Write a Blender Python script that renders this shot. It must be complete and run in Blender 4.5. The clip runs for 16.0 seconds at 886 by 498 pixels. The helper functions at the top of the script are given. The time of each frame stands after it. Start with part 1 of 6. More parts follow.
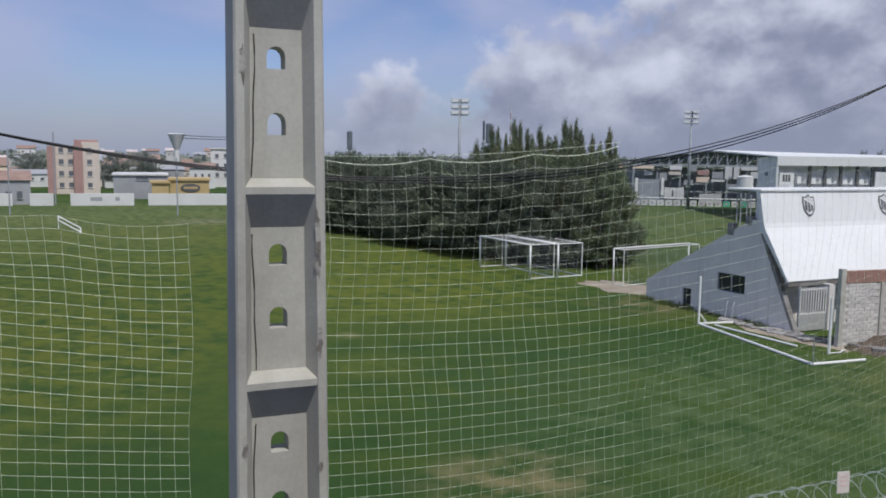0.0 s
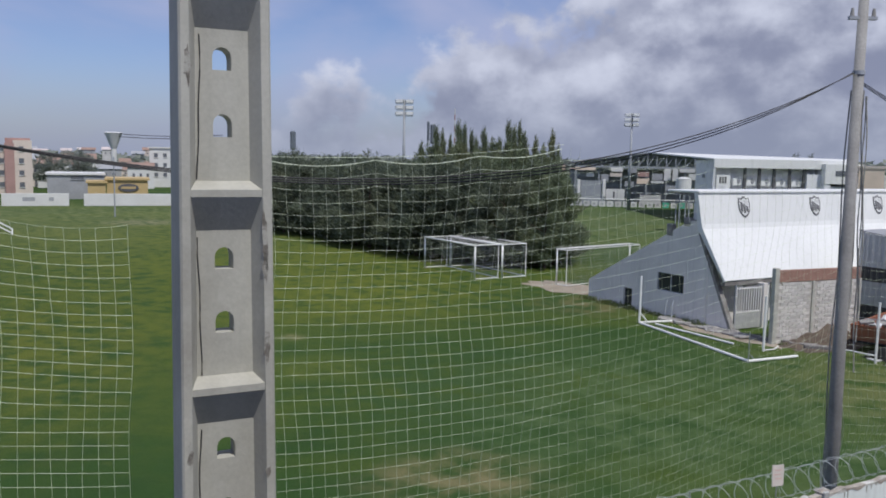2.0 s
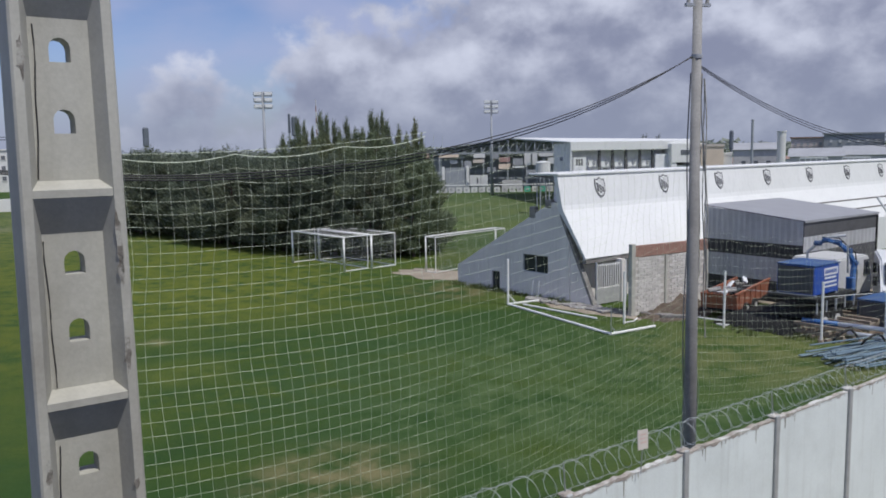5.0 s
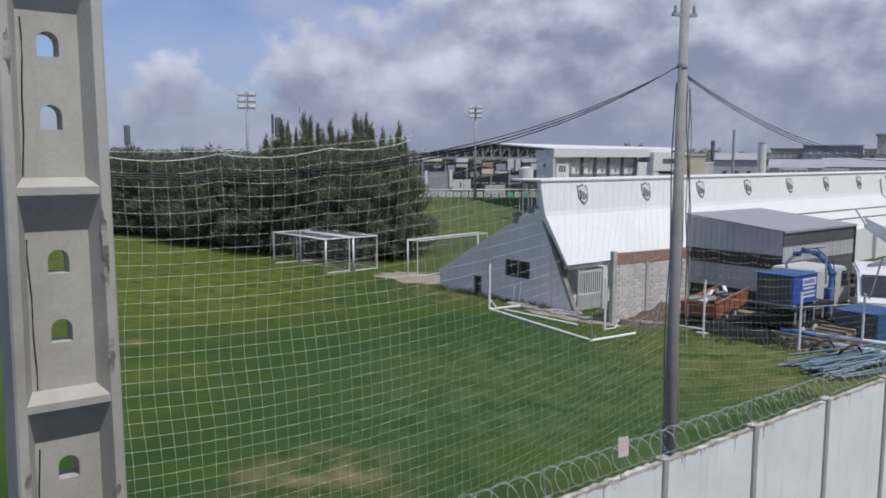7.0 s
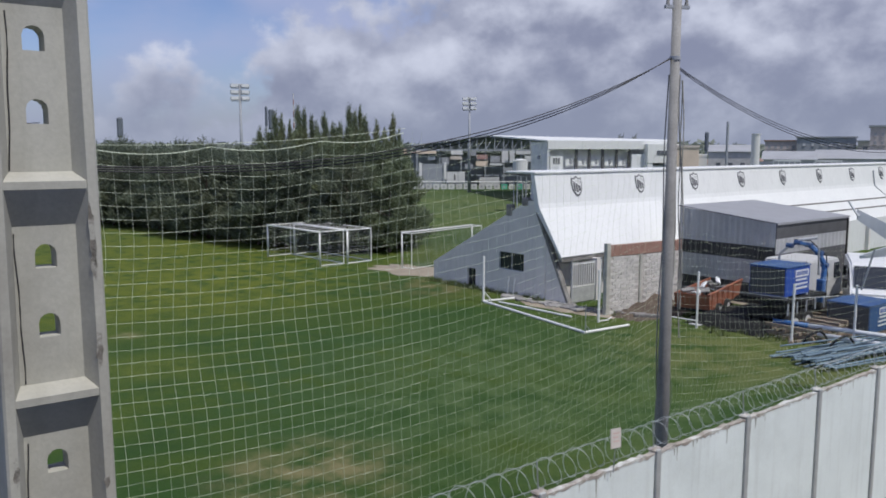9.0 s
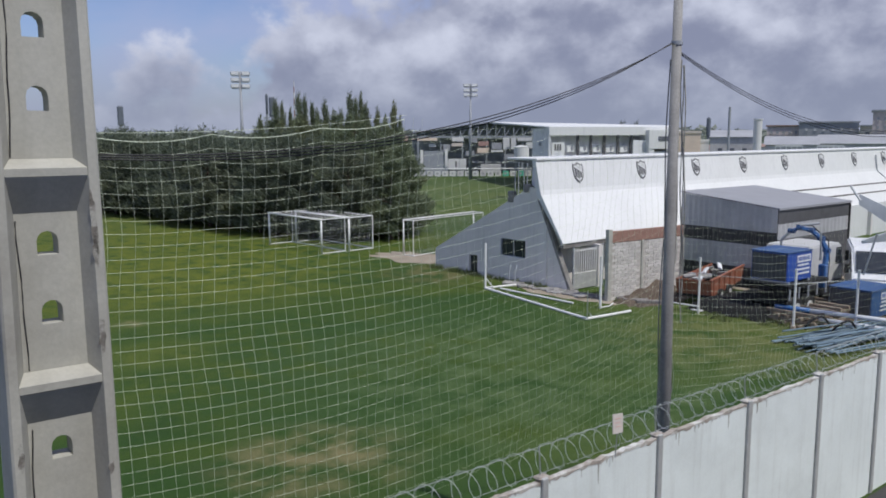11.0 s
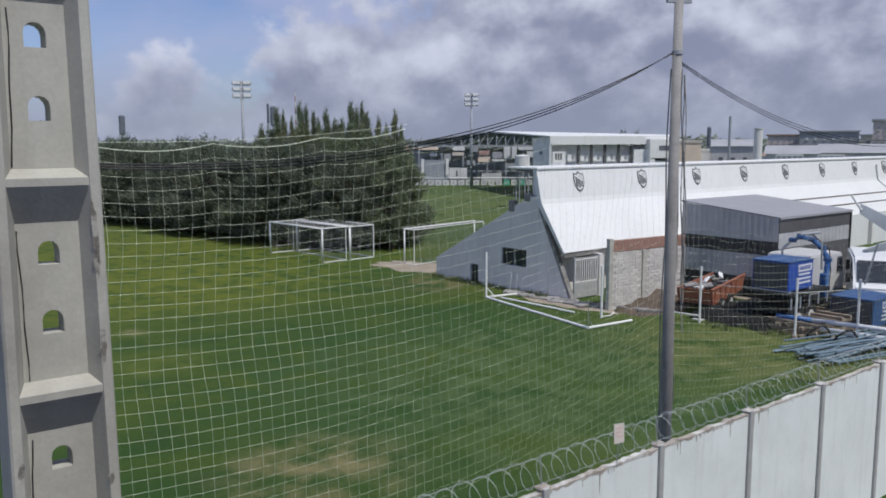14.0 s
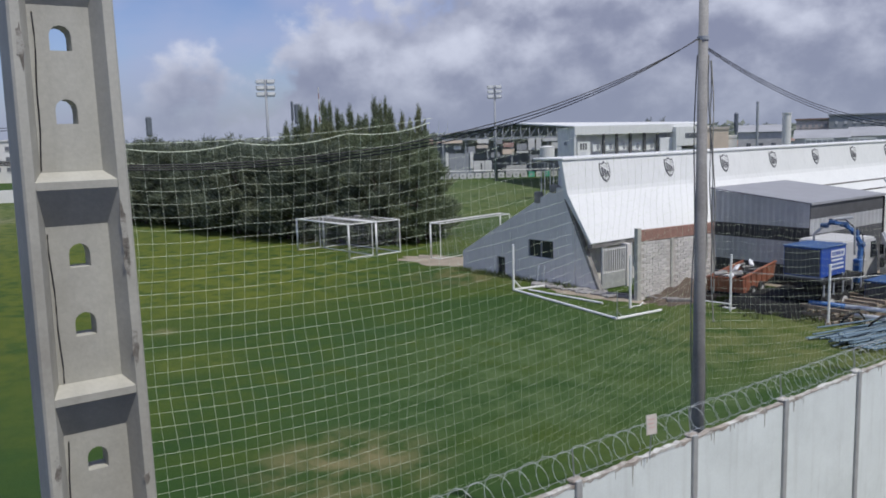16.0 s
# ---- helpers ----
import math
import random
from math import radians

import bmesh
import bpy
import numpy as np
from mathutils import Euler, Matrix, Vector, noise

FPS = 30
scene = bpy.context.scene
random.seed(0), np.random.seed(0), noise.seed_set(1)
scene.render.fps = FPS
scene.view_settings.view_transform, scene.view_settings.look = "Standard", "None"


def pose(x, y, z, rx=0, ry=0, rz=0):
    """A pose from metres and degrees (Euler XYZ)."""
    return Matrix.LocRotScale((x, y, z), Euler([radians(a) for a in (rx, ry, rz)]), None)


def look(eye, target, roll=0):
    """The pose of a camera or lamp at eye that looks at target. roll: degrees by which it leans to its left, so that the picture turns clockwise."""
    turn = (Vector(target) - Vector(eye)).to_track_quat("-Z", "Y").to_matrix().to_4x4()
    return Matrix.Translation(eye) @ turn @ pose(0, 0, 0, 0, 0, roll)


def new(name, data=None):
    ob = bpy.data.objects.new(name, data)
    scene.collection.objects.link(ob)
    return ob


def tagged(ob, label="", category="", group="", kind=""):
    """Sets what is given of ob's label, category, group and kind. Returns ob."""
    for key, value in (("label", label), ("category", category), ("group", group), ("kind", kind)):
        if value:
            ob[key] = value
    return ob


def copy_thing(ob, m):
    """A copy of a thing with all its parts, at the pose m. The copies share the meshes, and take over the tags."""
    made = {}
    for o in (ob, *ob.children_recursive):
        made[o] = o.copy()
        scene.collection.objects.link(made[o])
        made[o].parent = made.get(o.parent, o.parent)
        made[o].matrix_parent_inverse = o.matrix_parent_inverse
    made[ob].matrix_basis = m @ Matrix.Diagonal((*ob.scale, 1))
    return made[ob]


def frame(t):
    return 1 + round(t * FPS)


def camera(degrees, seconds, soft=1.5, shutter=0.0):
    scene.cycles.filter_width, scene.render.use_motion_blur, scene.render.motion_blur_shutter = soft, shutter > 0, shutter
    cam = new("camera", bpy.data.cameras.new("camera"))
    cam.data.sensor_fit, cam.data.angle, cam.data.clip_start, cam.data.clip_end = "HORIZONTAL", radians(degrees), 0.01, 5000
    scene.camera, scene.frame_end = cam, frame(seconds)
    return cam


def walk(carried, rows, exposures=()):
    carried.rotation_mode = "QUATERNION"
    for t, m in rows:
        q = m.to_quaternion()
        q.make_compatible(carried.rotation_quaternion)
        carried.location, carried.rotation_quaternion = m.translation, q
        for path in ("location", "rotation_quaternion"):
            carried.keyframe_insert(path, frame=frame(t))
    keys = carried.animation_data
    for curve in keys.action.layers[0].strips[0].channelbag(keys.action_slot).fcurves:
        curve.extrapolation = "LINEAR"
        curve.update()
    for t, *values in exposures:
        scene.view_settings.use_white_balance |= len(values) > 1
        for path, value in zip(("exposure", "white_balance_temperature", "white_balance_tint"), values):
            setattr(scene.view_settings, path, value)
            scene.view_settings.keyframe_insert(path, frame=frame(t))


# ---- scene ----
cam = camera(57.29, 16.0, soft=1.8)
PATH = [
    (0.0, pose(0.008, -0.024, 8.194, 83.72, -0.71, -0.19)),
    (0.5, pose(0.011, -0.040, 8.202, 84.33, -1.28, 0.05)),
    (1.0, pose(0.012, -0.042, 8.197, 84.50, -1.37, -0.65)),
    (1.5, pose(0.011, -0.046, 8.198, 84.49, -1.87, -1.42)),
    (2.0, pose(-0.007, -0.033, 8.203, 83.83, -1.00, -4.09)),
    (2.5, pose(-0.034, 0.002, 8.198, 83.10, 1.32, -9.31)),
    (3.0, pose(-0.043, 0.024, 8.186, 83.18, 1.21, -12.47)),
    (3.5, pose(-0.035, 0.026, 8.187, 82.48, 0.90, -12.28)),
    (4.0, pose(-0.019, -0.006, 8.198, 83.26, 0.37, -13.31)),
    (4.5, pose(-0.005, -0.017, 8.189, 83.29, 0.86, -13.61)),
    (4.7, pose(-0.002, -0.027, 8.193, 83.23, 0.97, -13.58)),
    (6.8, pose(-0.023, 0.013, 8.196, 83.02, 0.20, -14.37)),
    (7.0, pose(-0.031, 0.019, 8.196, 83.41, -0.19, -14.78)),
    (7.5, pose(-0.036, 0.035, 8.195, 82.53, 1.20, -15.31)),
    (8.0, pose(-0.032, 0.033, 8.188, 82.60, 0.13, -15.49)),
    (8.5, pose(-0.019, 0.012, 8.193, 83.35, -0.52, -15.40)),
    (9.0, pose(-0.009, 0.004, 8.201, 82.87, -0.11, -15.18)),
    (11.5, pose(-0.008, 0.003, 8.193, 81.89, 0.45, -15.06)),
    (12.0, pose(0.001, -0.007, 8.194, 81.73, 1.19, -14.99)),
    (12.5, pose(0.003, -0.004, 8.195, 81.62, 1.29, -15.16)),
    (13.0, pose(0.001, 0.000, 8.195, 81.50, 1.17, -15.73)),
    (13.5, pose(-0.004, 0.014, 8.199, 82.57, 0.56, -14.49)),
    (14.0, pose(-0.009, 0.005, 8.197, 82.60, 0.17, -15.04)),
    (14.5, pose(-0.015, 0.029, 8.196, 82.55, 0.15, -15.04)),
    (15.0, pose(-0.011, -0.002, 8.195, 82.00, 0.54, -14.17)),
    (15.5, pose(-0.004, -0.009, 8.196, 81.99, 1.23, -14.93)),
    (16.0, pose(-0.012, 0.038, 8.196, 82.17, 1.64, -13.37)),
]
walk(cam, PATH)

# ---- world and sun ----
SUN_AZ, SUN_EL = 151.0, 60.0          # bearing clockwise from +y, height, degrees


def make_world():
    w = bpy.data.worlds.new("sky")
    scene.world = w
    w.use_nodes = True
    nt = w.node_tree
    nt.nodes.clear()
    N, K = nt.nodes.new, nt.links.new
    out, bg = N("ShaderNodeOutputWorld"), N("ShaderNodeBackground")
    sky = N("ShaderNodeTexSky")
    sky.sky_type, sky.sun_disc = "NISHITA", False
    sky.sun_elevation, sky.sun_rotation = radians(SUN_EL), radians(SUN_AZ)
    sky.air_density, sky.dust_density, sky.ozone_density = 1.0, 0.6, 1.5
    tc = N("ShaderNodeTexCoord")
    sep = N("ShaderNodeSeparateXYZ")
    K(tc.outputs["Generated"], sep.inputs[0])

    def math_node(op, a, b=None, c=None, clamp=False):
        m = N("ShaderNodeMath")
        m.operation, m.use_clamp = op, clamp
        for i, v in enumerate((a, b, c)):
            if v is None:
                continue
            if isinstance(v, (int, float)):
                m.inputs[i].default_value = v
            else:
                K(v, m.inputs[i])
        return m.outputs[0]

    def noise_at(vec, scale, detail, rough, dist=0.0):
        n = N("ShaderNodeTexNoise")
        n.inputs["Scale"].default_value, n.inputs["Detail"].default_value = scale, detail
        n.inputs["Roughness"].default_value, n.inputs["Distortion"].default_value = rough, dist
        K(vec, n.inputs["Vector"])
        return n.outputs["Fac"]

    def shifted(dx, dy, dz, sx, sy, sz):
        m = N("ShaderNodeMapping")
        m.inputs["Location"].default_value = (dx, dy, dz)
        m.inputs["Scale"].default_value = (sx, sy, sz)
        K(tc.outputs["Generated"], m.inputs["Vector"])
        return m.outputs[0]

    def mix(fac, a, b):
        m = N("ShaderNodeMix")
        m.data_type = "RGBA"
        K(fac, m.inputs[0])
        for sock, v in ((m.inputs[6], a), (m.inputs[7], b)):
            if isinstance(v, tuple):
                sock.default_value = (*v, 1)
            else:
                K(v, sock)
        return m.outputs[2]

    def ramp(v, lo, hi):
        r = N("ShaderNodeMapRange")
        r.interpolation_type = "SMOOTHSTEP"
        r.inputs["From Min"].default_value, r.inputs["From Max"].default_value = lo, hi
        K(v, r.inputs["Value"])
        return r.outputs[0]

    dim = N("ShaderNodeMix")
    dim.data_type, dim.blend_type = "RGBA", "MULTIPLY"
    dim.inputs[0].default_value = 1.0
    K(sky.outputs[0], dim.inputs[6])
    dim.inputs[7].default_value = (0.068, 0.071, 0.094, 1)
    up = sep.outputs[2]
    # thin high veil
    veil = noise_at(shifted(0.3, 0.1, 0, 1.0, 1.0, 2.4), 2.6, 5, 0.5, 0.3)
    base = mix(math_node("MULTIPLY", ramp(veil, 0.34, 0.62), 0.85), dim.outputs[2], (0.36, 0.40, 0.59))
    # cumulus banks: thicker low down and towards +x, lit from above
    big = noise_at(shifted(1.7, 0.4, 0.2, 1, 1, 1.3), 3.2, 2, 0.5)
    body = noise_at(shifted(0.4, 0.9, 0.0, 1, 1, 1.3), 8.5, 9, 0.54, 0.0)
    above = noise_at(shifted(0.4, 0.9, 0.045, 1, 1, 1.3), 8.5, 5, 0.48, 0.0)
    side = math_node("MULTIPLY", sep.outputs[0], 0.68)
    low = math_node("MULTIPLY", up, -1.55)
    field = math_node("ADD", math_node("ADD", math_node("MULTIPLY", big, 0.45), math_node("MULTIPLY", body, 0.65)), math_node("ADD", side, low))
    dens = ramp(field, 0.375, 0.455)
    lit = math_node("SUBTRACT", body, above)
    rim = math_node("MAXIMUM", math_node("MULTIPLY", math_node("SUBTRACT", 0.49, field), 1.0), -0.025)
    glow = ramp(math_node("ADD", math_node("ADD", lit, rim), math_node("MULTIPLY", up, 0.35)), -0.14, 0.26)
    cloud = mix(glow, (0.225, 0.250, 0.360), (0.56, 0.595, 0.72))
    both = mix(dens, base, cloud)
    # blue-grey haze at the skyline
    final = mix(math_node("MULTIPLY", ramp(up, 0.13, -0.01), 0.7), both, (0.25, 0.285, 0.385))
    K(final, bg.inputs["Color"])
    bg.inputs["Strength"].default_value = 1.10
    K(bg.outputs[0], out.inputs[0])


make_world()
lamp = bpy.data.lights.new("sun", "SUN")
lamp.energy, lamp.angle, lamp.color = 3.15, radians(0.6), (0.985, 0.955, 0.90)
sun = new("sun", lamp)
_az, _el = radians(SUN_AZ), radians(SUN_EL)
sun.matrix_world = look((60 * math.sin(_az) * math.cos(_el), 60 * math.cos(_az) * math.cos(_el), 60 * math.sin(_el)), (0, 0, 0))
scene.view_settings.exposure = 0.0


# ---- materials ----
def mat(name, color, rough=0.7, metal=0.0, vary=0.15, scale=4.0, fine=40.0, bump=0.0, second=None, spread=(0.45, 0.65), stretch=(1, 1, 1), streak=None, piece=0.0, drip=0.75):
    """Colour with variation at two scales, an optional second tone in stains, optional upright streaks, and fine relief."""
    m = bpy.data.materials.new(name)
    m.use_nodes = True
    nt = m.node_tree
    N, K = nt.nodes.new, nt.links.new
    b = nt.nodes["Principled BSDF"]
    b.inputs["Roughness"].default_value, b.inputs["Metallic"].default_value = rough, metal
    tc = N("ShaderNodeTexCoord")
    mp = N("ShaderNodeMapping")
    geo = N("ShaderNodeNewGeometry")
    mp.inputs["Scale"].default_value = stretch
    K(geo.outputs["Position"], mp.inputs[0])

    def tex(s, d=5, r=0.6):
        n = N("ShaderNodeTexNoise")
        n.inputs["Scale"].default_value, n.inputs["Detail"].default_value, n.inputs["Roughness"].default_value = s, d, r
        K(mp.outputs[0], n.inputs["Vector"])
        return n.outputs["Fac"]

    def mixc(fac, a, bb, kind="MIX"):
        x = N("ShaderNodeMix")
        x.data_type, x.blend_type = "RGBA", kind
        if isinstance(fac, float):
            x.inputs[0].default_value = fac
        else:
            K(fac, x.inputs[0])
        for sock, v in ((x.inputs[6], a), (x.inputs[7], bb)):
            if isinstance(v, tuple):
                sock.default_value = (*v, 1)
            else:
                K(v, sock)
        return x.outputs[2]

    def span(v, a, bb, lo=0.0, hi=1.0):
        r = N("ShaderNodeMapRange")
        r.inputs["From Min"].default_value, r.inputs["From Max"].default_value = a, bb
        r.inputs["To Min"].default_value, r.inputs["To Max"].default_value = lo, hi
        K(v, r.inputs["Value"])
        return r.outputs[0]

    big, small = tex(scale), tex(fine, 3)
    dark = tuple(c * (1 - vary) for c in color)
    light = tuple(min(1, c * (1 + vary)) for c in color)
    col = mixc(span(big, 0.3, 0.7), dark, light)
    if second:
        col = mixc(span(tex(scale * 0.37 + 0.01, 7, 0.65), *spread), col, second)
    if streak:
        ms = N("ShaderNodeMapping")
        ms.inputs["Scale"].default_value = (5, 5, 0.35)
        K(geo.outputs["Position"], ms.inputs[0])
        ns = N("ShaderNodeTexNoise")
        ns.inputs["Scale"].default_value, ns.inputs["Detail"].default_value = 1.2, 6
        K(ms.outputs[0], ns.inputs["Vector"])
        col = mixc(span(ns.outputs["Fac"], 0.52, 0.75, 0, drip), col, streak)
    g = span(small, 0.3, 0.7, 1 - vary * 0.6, 1 + vary * 0.6)
    if piece:
        oi = N("ShaderNodeObjectInfo")
        pr = span(oi.outputs["Random"], 0, 1, 1 - piece, 1 + piece)
        mm = N("ShaderNodeMath")
        mm.operation = "MULTIPLY"
        K(g, mm.inputs[0]), K(pr, mm.inputs[1])
        g = mm.outputs[0]
    gc = N("ShaderNodeCombineColor")
    for i in range(3):
        K(g, gc.inputs[i])
    col = mixc(1.0, col, gc.outputs[0], "MULTIPLY")
    K(col, b.inputs["Base Color"])
    if bump:
        bp = N("ShaderNodeBump")
        bp.inputs["Strength"].default_value, bp.inputs["Distance"].default_value = 0.6, bump
        K(small, bp.inputs["Height"])
        K(bp.outputs[0], b.inputs["Normal"])
    return m


CONCRETE = mat("pole_concrete", (0.465, 0.458, 0.408), 0.85, vary=0.09, scale=3, fine=60, bump=0.0015, second=(0.34, 0.325, 0.285), spread=(0.49, 0.70), streak=(0.33, 0.32, 0.28), drip=0.4)
CONCRETE_DARK = mat("weathered_concrete", (0.24, 0.23, 0.22), 0.9, vary=0.2, scale=2, fine=40, bump=0.006, second=(0.13, 0.12, 0.11))
RUST_STAIN = mat("stain_concrete", (0.17, 0.155, 0.135), 0.9, vary=0.3, scale=45, fine=140, second=(0.40, 0.39, 0.35), spread=(0.46, 0.58))
WALL_WHITE = mat("limewashed_wall", (0.82, 0.885, 0.88), 0.8, vary=0.05, scale=0.8, fine=30, bump=0.003, second=(0.62, 0.67, 0.66), spread=(0.5, 0.8), streak=(0.50, 0.52, 0.50), drip=0.28)
WALL_CAP = mat("dirty_wall_cap", (0.36, 0.32, 0.28), 0.9, vary=0.35, scale=6, fine=40, bump=0.01, second=(0.66, 0.66, 0.63), spread=(0.47, 0.6))
RUN_OFF = mat("run_off_grime", (0.40, 0.40, 0.37), 0.9, vary=0.2, scale=9, second=(0.28, 0.26, 0.23), spread=(0.5, 0.65))
WALL_POST = mat("wall_post_grey", (0.40, 0.41, 0.41), 0.85, vary=0.12, scale=4, fine=40, bump=0.003)
STAND_WHITE = mat("stand_white_paint", (0.735, 0.745, 0.735), 0.6, vary=0.03, scale=0.5, fine=8, bump=0.004, second=(0.68, 0.69, 0.68), spread=(0.5, 0.8), streak=(0.60, 0.61, 0.60), drip=0.5)
STAND_GREY = mat("stand_grey_paint", (0.75, 0.72, 0.69), 0.8, vary=0.06, scale=1.2, fine=20, bump=0.003, second=(0.66, 0.635, 0.61), spread=(0.5, 0.8), streak=(0.58, 0.56, 0.54))
GREY_BADGE = mat("badge_dark", (0.10, 0.10, 0.11), 0.6, vary=0.1)
DARK_GLASS = mat("dark_window", (0.03, 0.035, 0.045), 0.15, vary=0.1)
# far panes: dark glass lightened in colour to imitate haze
HAZE_GLASS = mat("hazy_far_window", (0.14, 0.15, 0.17), 0.2, vary=0.2)
BLACK = mat("dark_void", (0.02, 0.02, 0.02), 0.9, vary=0.2)
WHITE_PAINT = mat("white_metal_paint", (0.80, 0.80, 0.78), 0.45, vary=0.04, scale=6, fine=40, second=(0.62, 0.60, 0.56), spread=(0.6, 0.8))
NET_CORD = mat("net_cord", (0.60, 0.66, 0.51), 0.8, vary=0.1)
GOAL_NET = mat("goal_net_cord", (0.34, 0.34, 0.34), 0.8, vary=0.1)
STEEL = mat("galvanised_steel", (0.50, 0.52, 0.53), 0.45, 0.7, vary=0.1, scale=8)
RAZOR = mat("razor_wire_steel", (0.70, 0.74, 0.71), 0.5, 0.2, vary=0.15, scale=8)
GREY_STEEL = mat("mast_grey", (0.32, 0.34, 0.37), 0.6, vary=0.1, scale=1)
MAST_DARK = mat("dark_lamp_head", (0.13, 0.15, 0.18), 0.6, vary=0.15, scale=1)
CABLE = mat("cable_black", (0.02, 0.02, 0.025), 0.6, vary=0.1)
POLE_GREY = mat("utility_pole_concrete", (0.27, 0.265, 0.255), 0.85, vary=0.18, scale=2, fine=30, bump=0.004, second=(0.18, 0.18, 0.18), spread=(0.5, 0.75))
SHEET_GREY = mat("grey_sheet_metal", (0.74, 0.75, 0.76), 0.55, 0.0, vary=0.07, scale=1.5, second=(0.52, 0.54, 0.57), spread=(0.5, 0.8))
SHEET_DARK = mat("dark_sheet_metal", (0.085, 0.085, 0.09), 0.6, vary=0.2, scale=1.5)
SHEET_ROOF = mat("grey_roof_sheet", (0.30, 0.305, 0.32), 0.6, 0.0, vary=0.06, scale=0.8)
BRICK_PALE = mat("pale_block", (0.58, 0.555, 0.52), 0.9, vary=0.12, scale=8, fine=50, bump=0.004, piece=0.12)
MORTAR = mat("mortar", (0.50, 0.47, 0.43), 0.95, vary=0.2, scale=6)
BRICK_RED = mat("red_clay_band", (0.31, 0.18, 0.14), 0.9, vary=0.2, scale=3, fine=30, bump=0.004)
ORANGE = mat("rusty_orange_paint", (0.31, 0.115, 0.065), 0.7, vary=0.25, scale=3, second=(0.20, 0.08, 0.05), spread=(0.5, 0.65))
BLUE = mat("blue_paint", (0.02, 0.075, 0.36), 0.45, vary=0.12, scale=2)
BLUE_DULL = mat("faded_blue_paint", (0.035, 0.09, 0.22), 0.55, vary=0.2, scale=2)
CRANE_BLUE = mat("crane_blue", (0.04, 0.13, 0.33), 0.4, vary=0.15, scale=3)
TRUCK_WHITE = mat("vehicle_white", (0.74, 0.75, 0.75), 0.3, vary=0.03, scale=1)
TRUCK_GREY = mat("vehicle_pale_grey", (0.56, 0.56, 0.55), 0.4, vary=0.06, scale=2)
RUBBER = mat("tyre_rubber", (0.02, 0.02, 0.02), 0.85, vary=0.2)
TIMBER = mat("weathered_timber", (0.26, 0.21, 0.16), 0.85, vary=0.3, scale=4, piece=0.25)
PIPE_BLUE = mat("blue_grey_pipe", (0.15, 0.215, 0.265), 0.5, vary=0.15, scale=3, piece=0.3)
PIPE_WHITE = mat("white_pipe", (0.66, 0.68, 0.70), 0.45, vary=0.08, scale=2)
TARP = mat("black_tarp", (0.009, 0.010, 0.009), 0.95, vary=0.4, scale=3, fine=8, bump=0.02)
ROPE = mat("weathered_rope", (0.36, 0.35, 0.31), 0.9, vary=0.2, scale=12)
PAPER = mat("faded_notice", (0.62, 0.57, 0.53), 0.8, vary=0.06, scale=10)
NOTICE_INK = mat("notice_ink", (0.60, 0.42, 0.38), 0.8, vary=0.1)
DIRT = mat("bare_earth", (0.29, 0.245, 0.185), 0.95, vary=0.2, scale=0.8, fine=14, bump=0.02, second=(0.41, 0.355, 0.285), spread=(0.45, 0.7))
EARTH = mat("brown_earth", (0.105, 0.08, 0.06), 0.95, vary=0.25, scale=1.5, fine=18, bump=0.03, second=(0.17, 0.13, 0.10), spread=(0.5, 0.7))
ASPHALT = mat("street_asphalt", (0.05, 0.05, 0.05), 0.9, vary=0.2, scale=1, fine=30, bump=0.01)
RUBBLE = mat("rubble", (0.25, 0.24, 0.23), 0.9, vary=0.3, scale=5, piece=0.3)
BARK = mat("bark", (0.12, 0.09, 0.07), 0.95, vary=0.3, scale=4)
def leafy(name, color, second, scale):
    """Foliage: a mottled green that also lets light through."""
    m = mat(name, color, 0.85, vary=0.22, scale=scale, fine=3, second=second, spread=(0.5, 0.75))
    nt = m.node_tree
    b = nt.nodes["Principled BSDF"]
    t, x = nt.nodes.new("ShaderNodeBsdfTranslucent"), nt.nodes.new("ShaderNodeMixShader")
    x.inputs[0].default_value = 0.4
    nt.links.new(b.inputs["Base Color"].links[0].from_socket, t.inputs["Color"])
    nt.links.new(b.outputs[0], x.inputs[1])
    nt.links.new(t.outputs[0], x.inputs[2])
    nt.links.new(x.outputs[0], nt.nodes["Material Output"].inputs[0])
    return m


NEEDLE = leafy("casuarina_green", (0.185, 0.225, 0.135), (0.25, 0.255, 0.125), 0.45)
NEEDLE_DARK = leafy("hedge_dark_green", (0.152, 0.182, 0.130), (0.195, 0.21, 0.135), 0.35)
# far green is lighter than the near trees: distance haze put into the colour
HAZE_GREEN = leafy("hazy_far_foliage", (0.27, 0.295, 0.255), (0.23, 0.265, 0.22), 0.15)
WEED = leafy("weed_green", (0.15, 0.19, 0.07), (0.21, 0.20, 0.09), 1.5)
TOWN_WHITE = mat("town_white", (0.66, 0.66, 0.65), 0.8, vary=0.06, scale=0.3, fine=3, second=(0.5, 0.5, 0.49), spread=(0.55, 0.8))
TOWN_CREAM = mat("town_cream", (0.64, 0.56, 0.49), 0.85, vary=0.07, scale=0.3, fine=3)
# reds, ochres and roof tile are greyed in colour for distance haze
TOWN_RED = mat("town_brick_red", (0.40, 0.25, 0.225), 0.85, vary=0.1, scale=0.5, fine=4)
TOWN_YELLOW = mat("town_ochre", (0.50, 0.37, 0.18), 0.8, vary=0.07, scale=0.4, fine=4)
TOWN_GREY = mat("town_grey", (0.34, 0.35, 0.37), 0.85, vary=0.1, scale=0.3, fine=3)
ROOF_TILE = mat("town_clay_roof", (0.30, 0.205, 0.165), 0.9, vary=0.2, scale=0.6, fine=5)
TOWN_ORANGE = mat("town_orange", (0.78, 0.64, 0.51), 0.85, vary=0.08, scale=0.4)
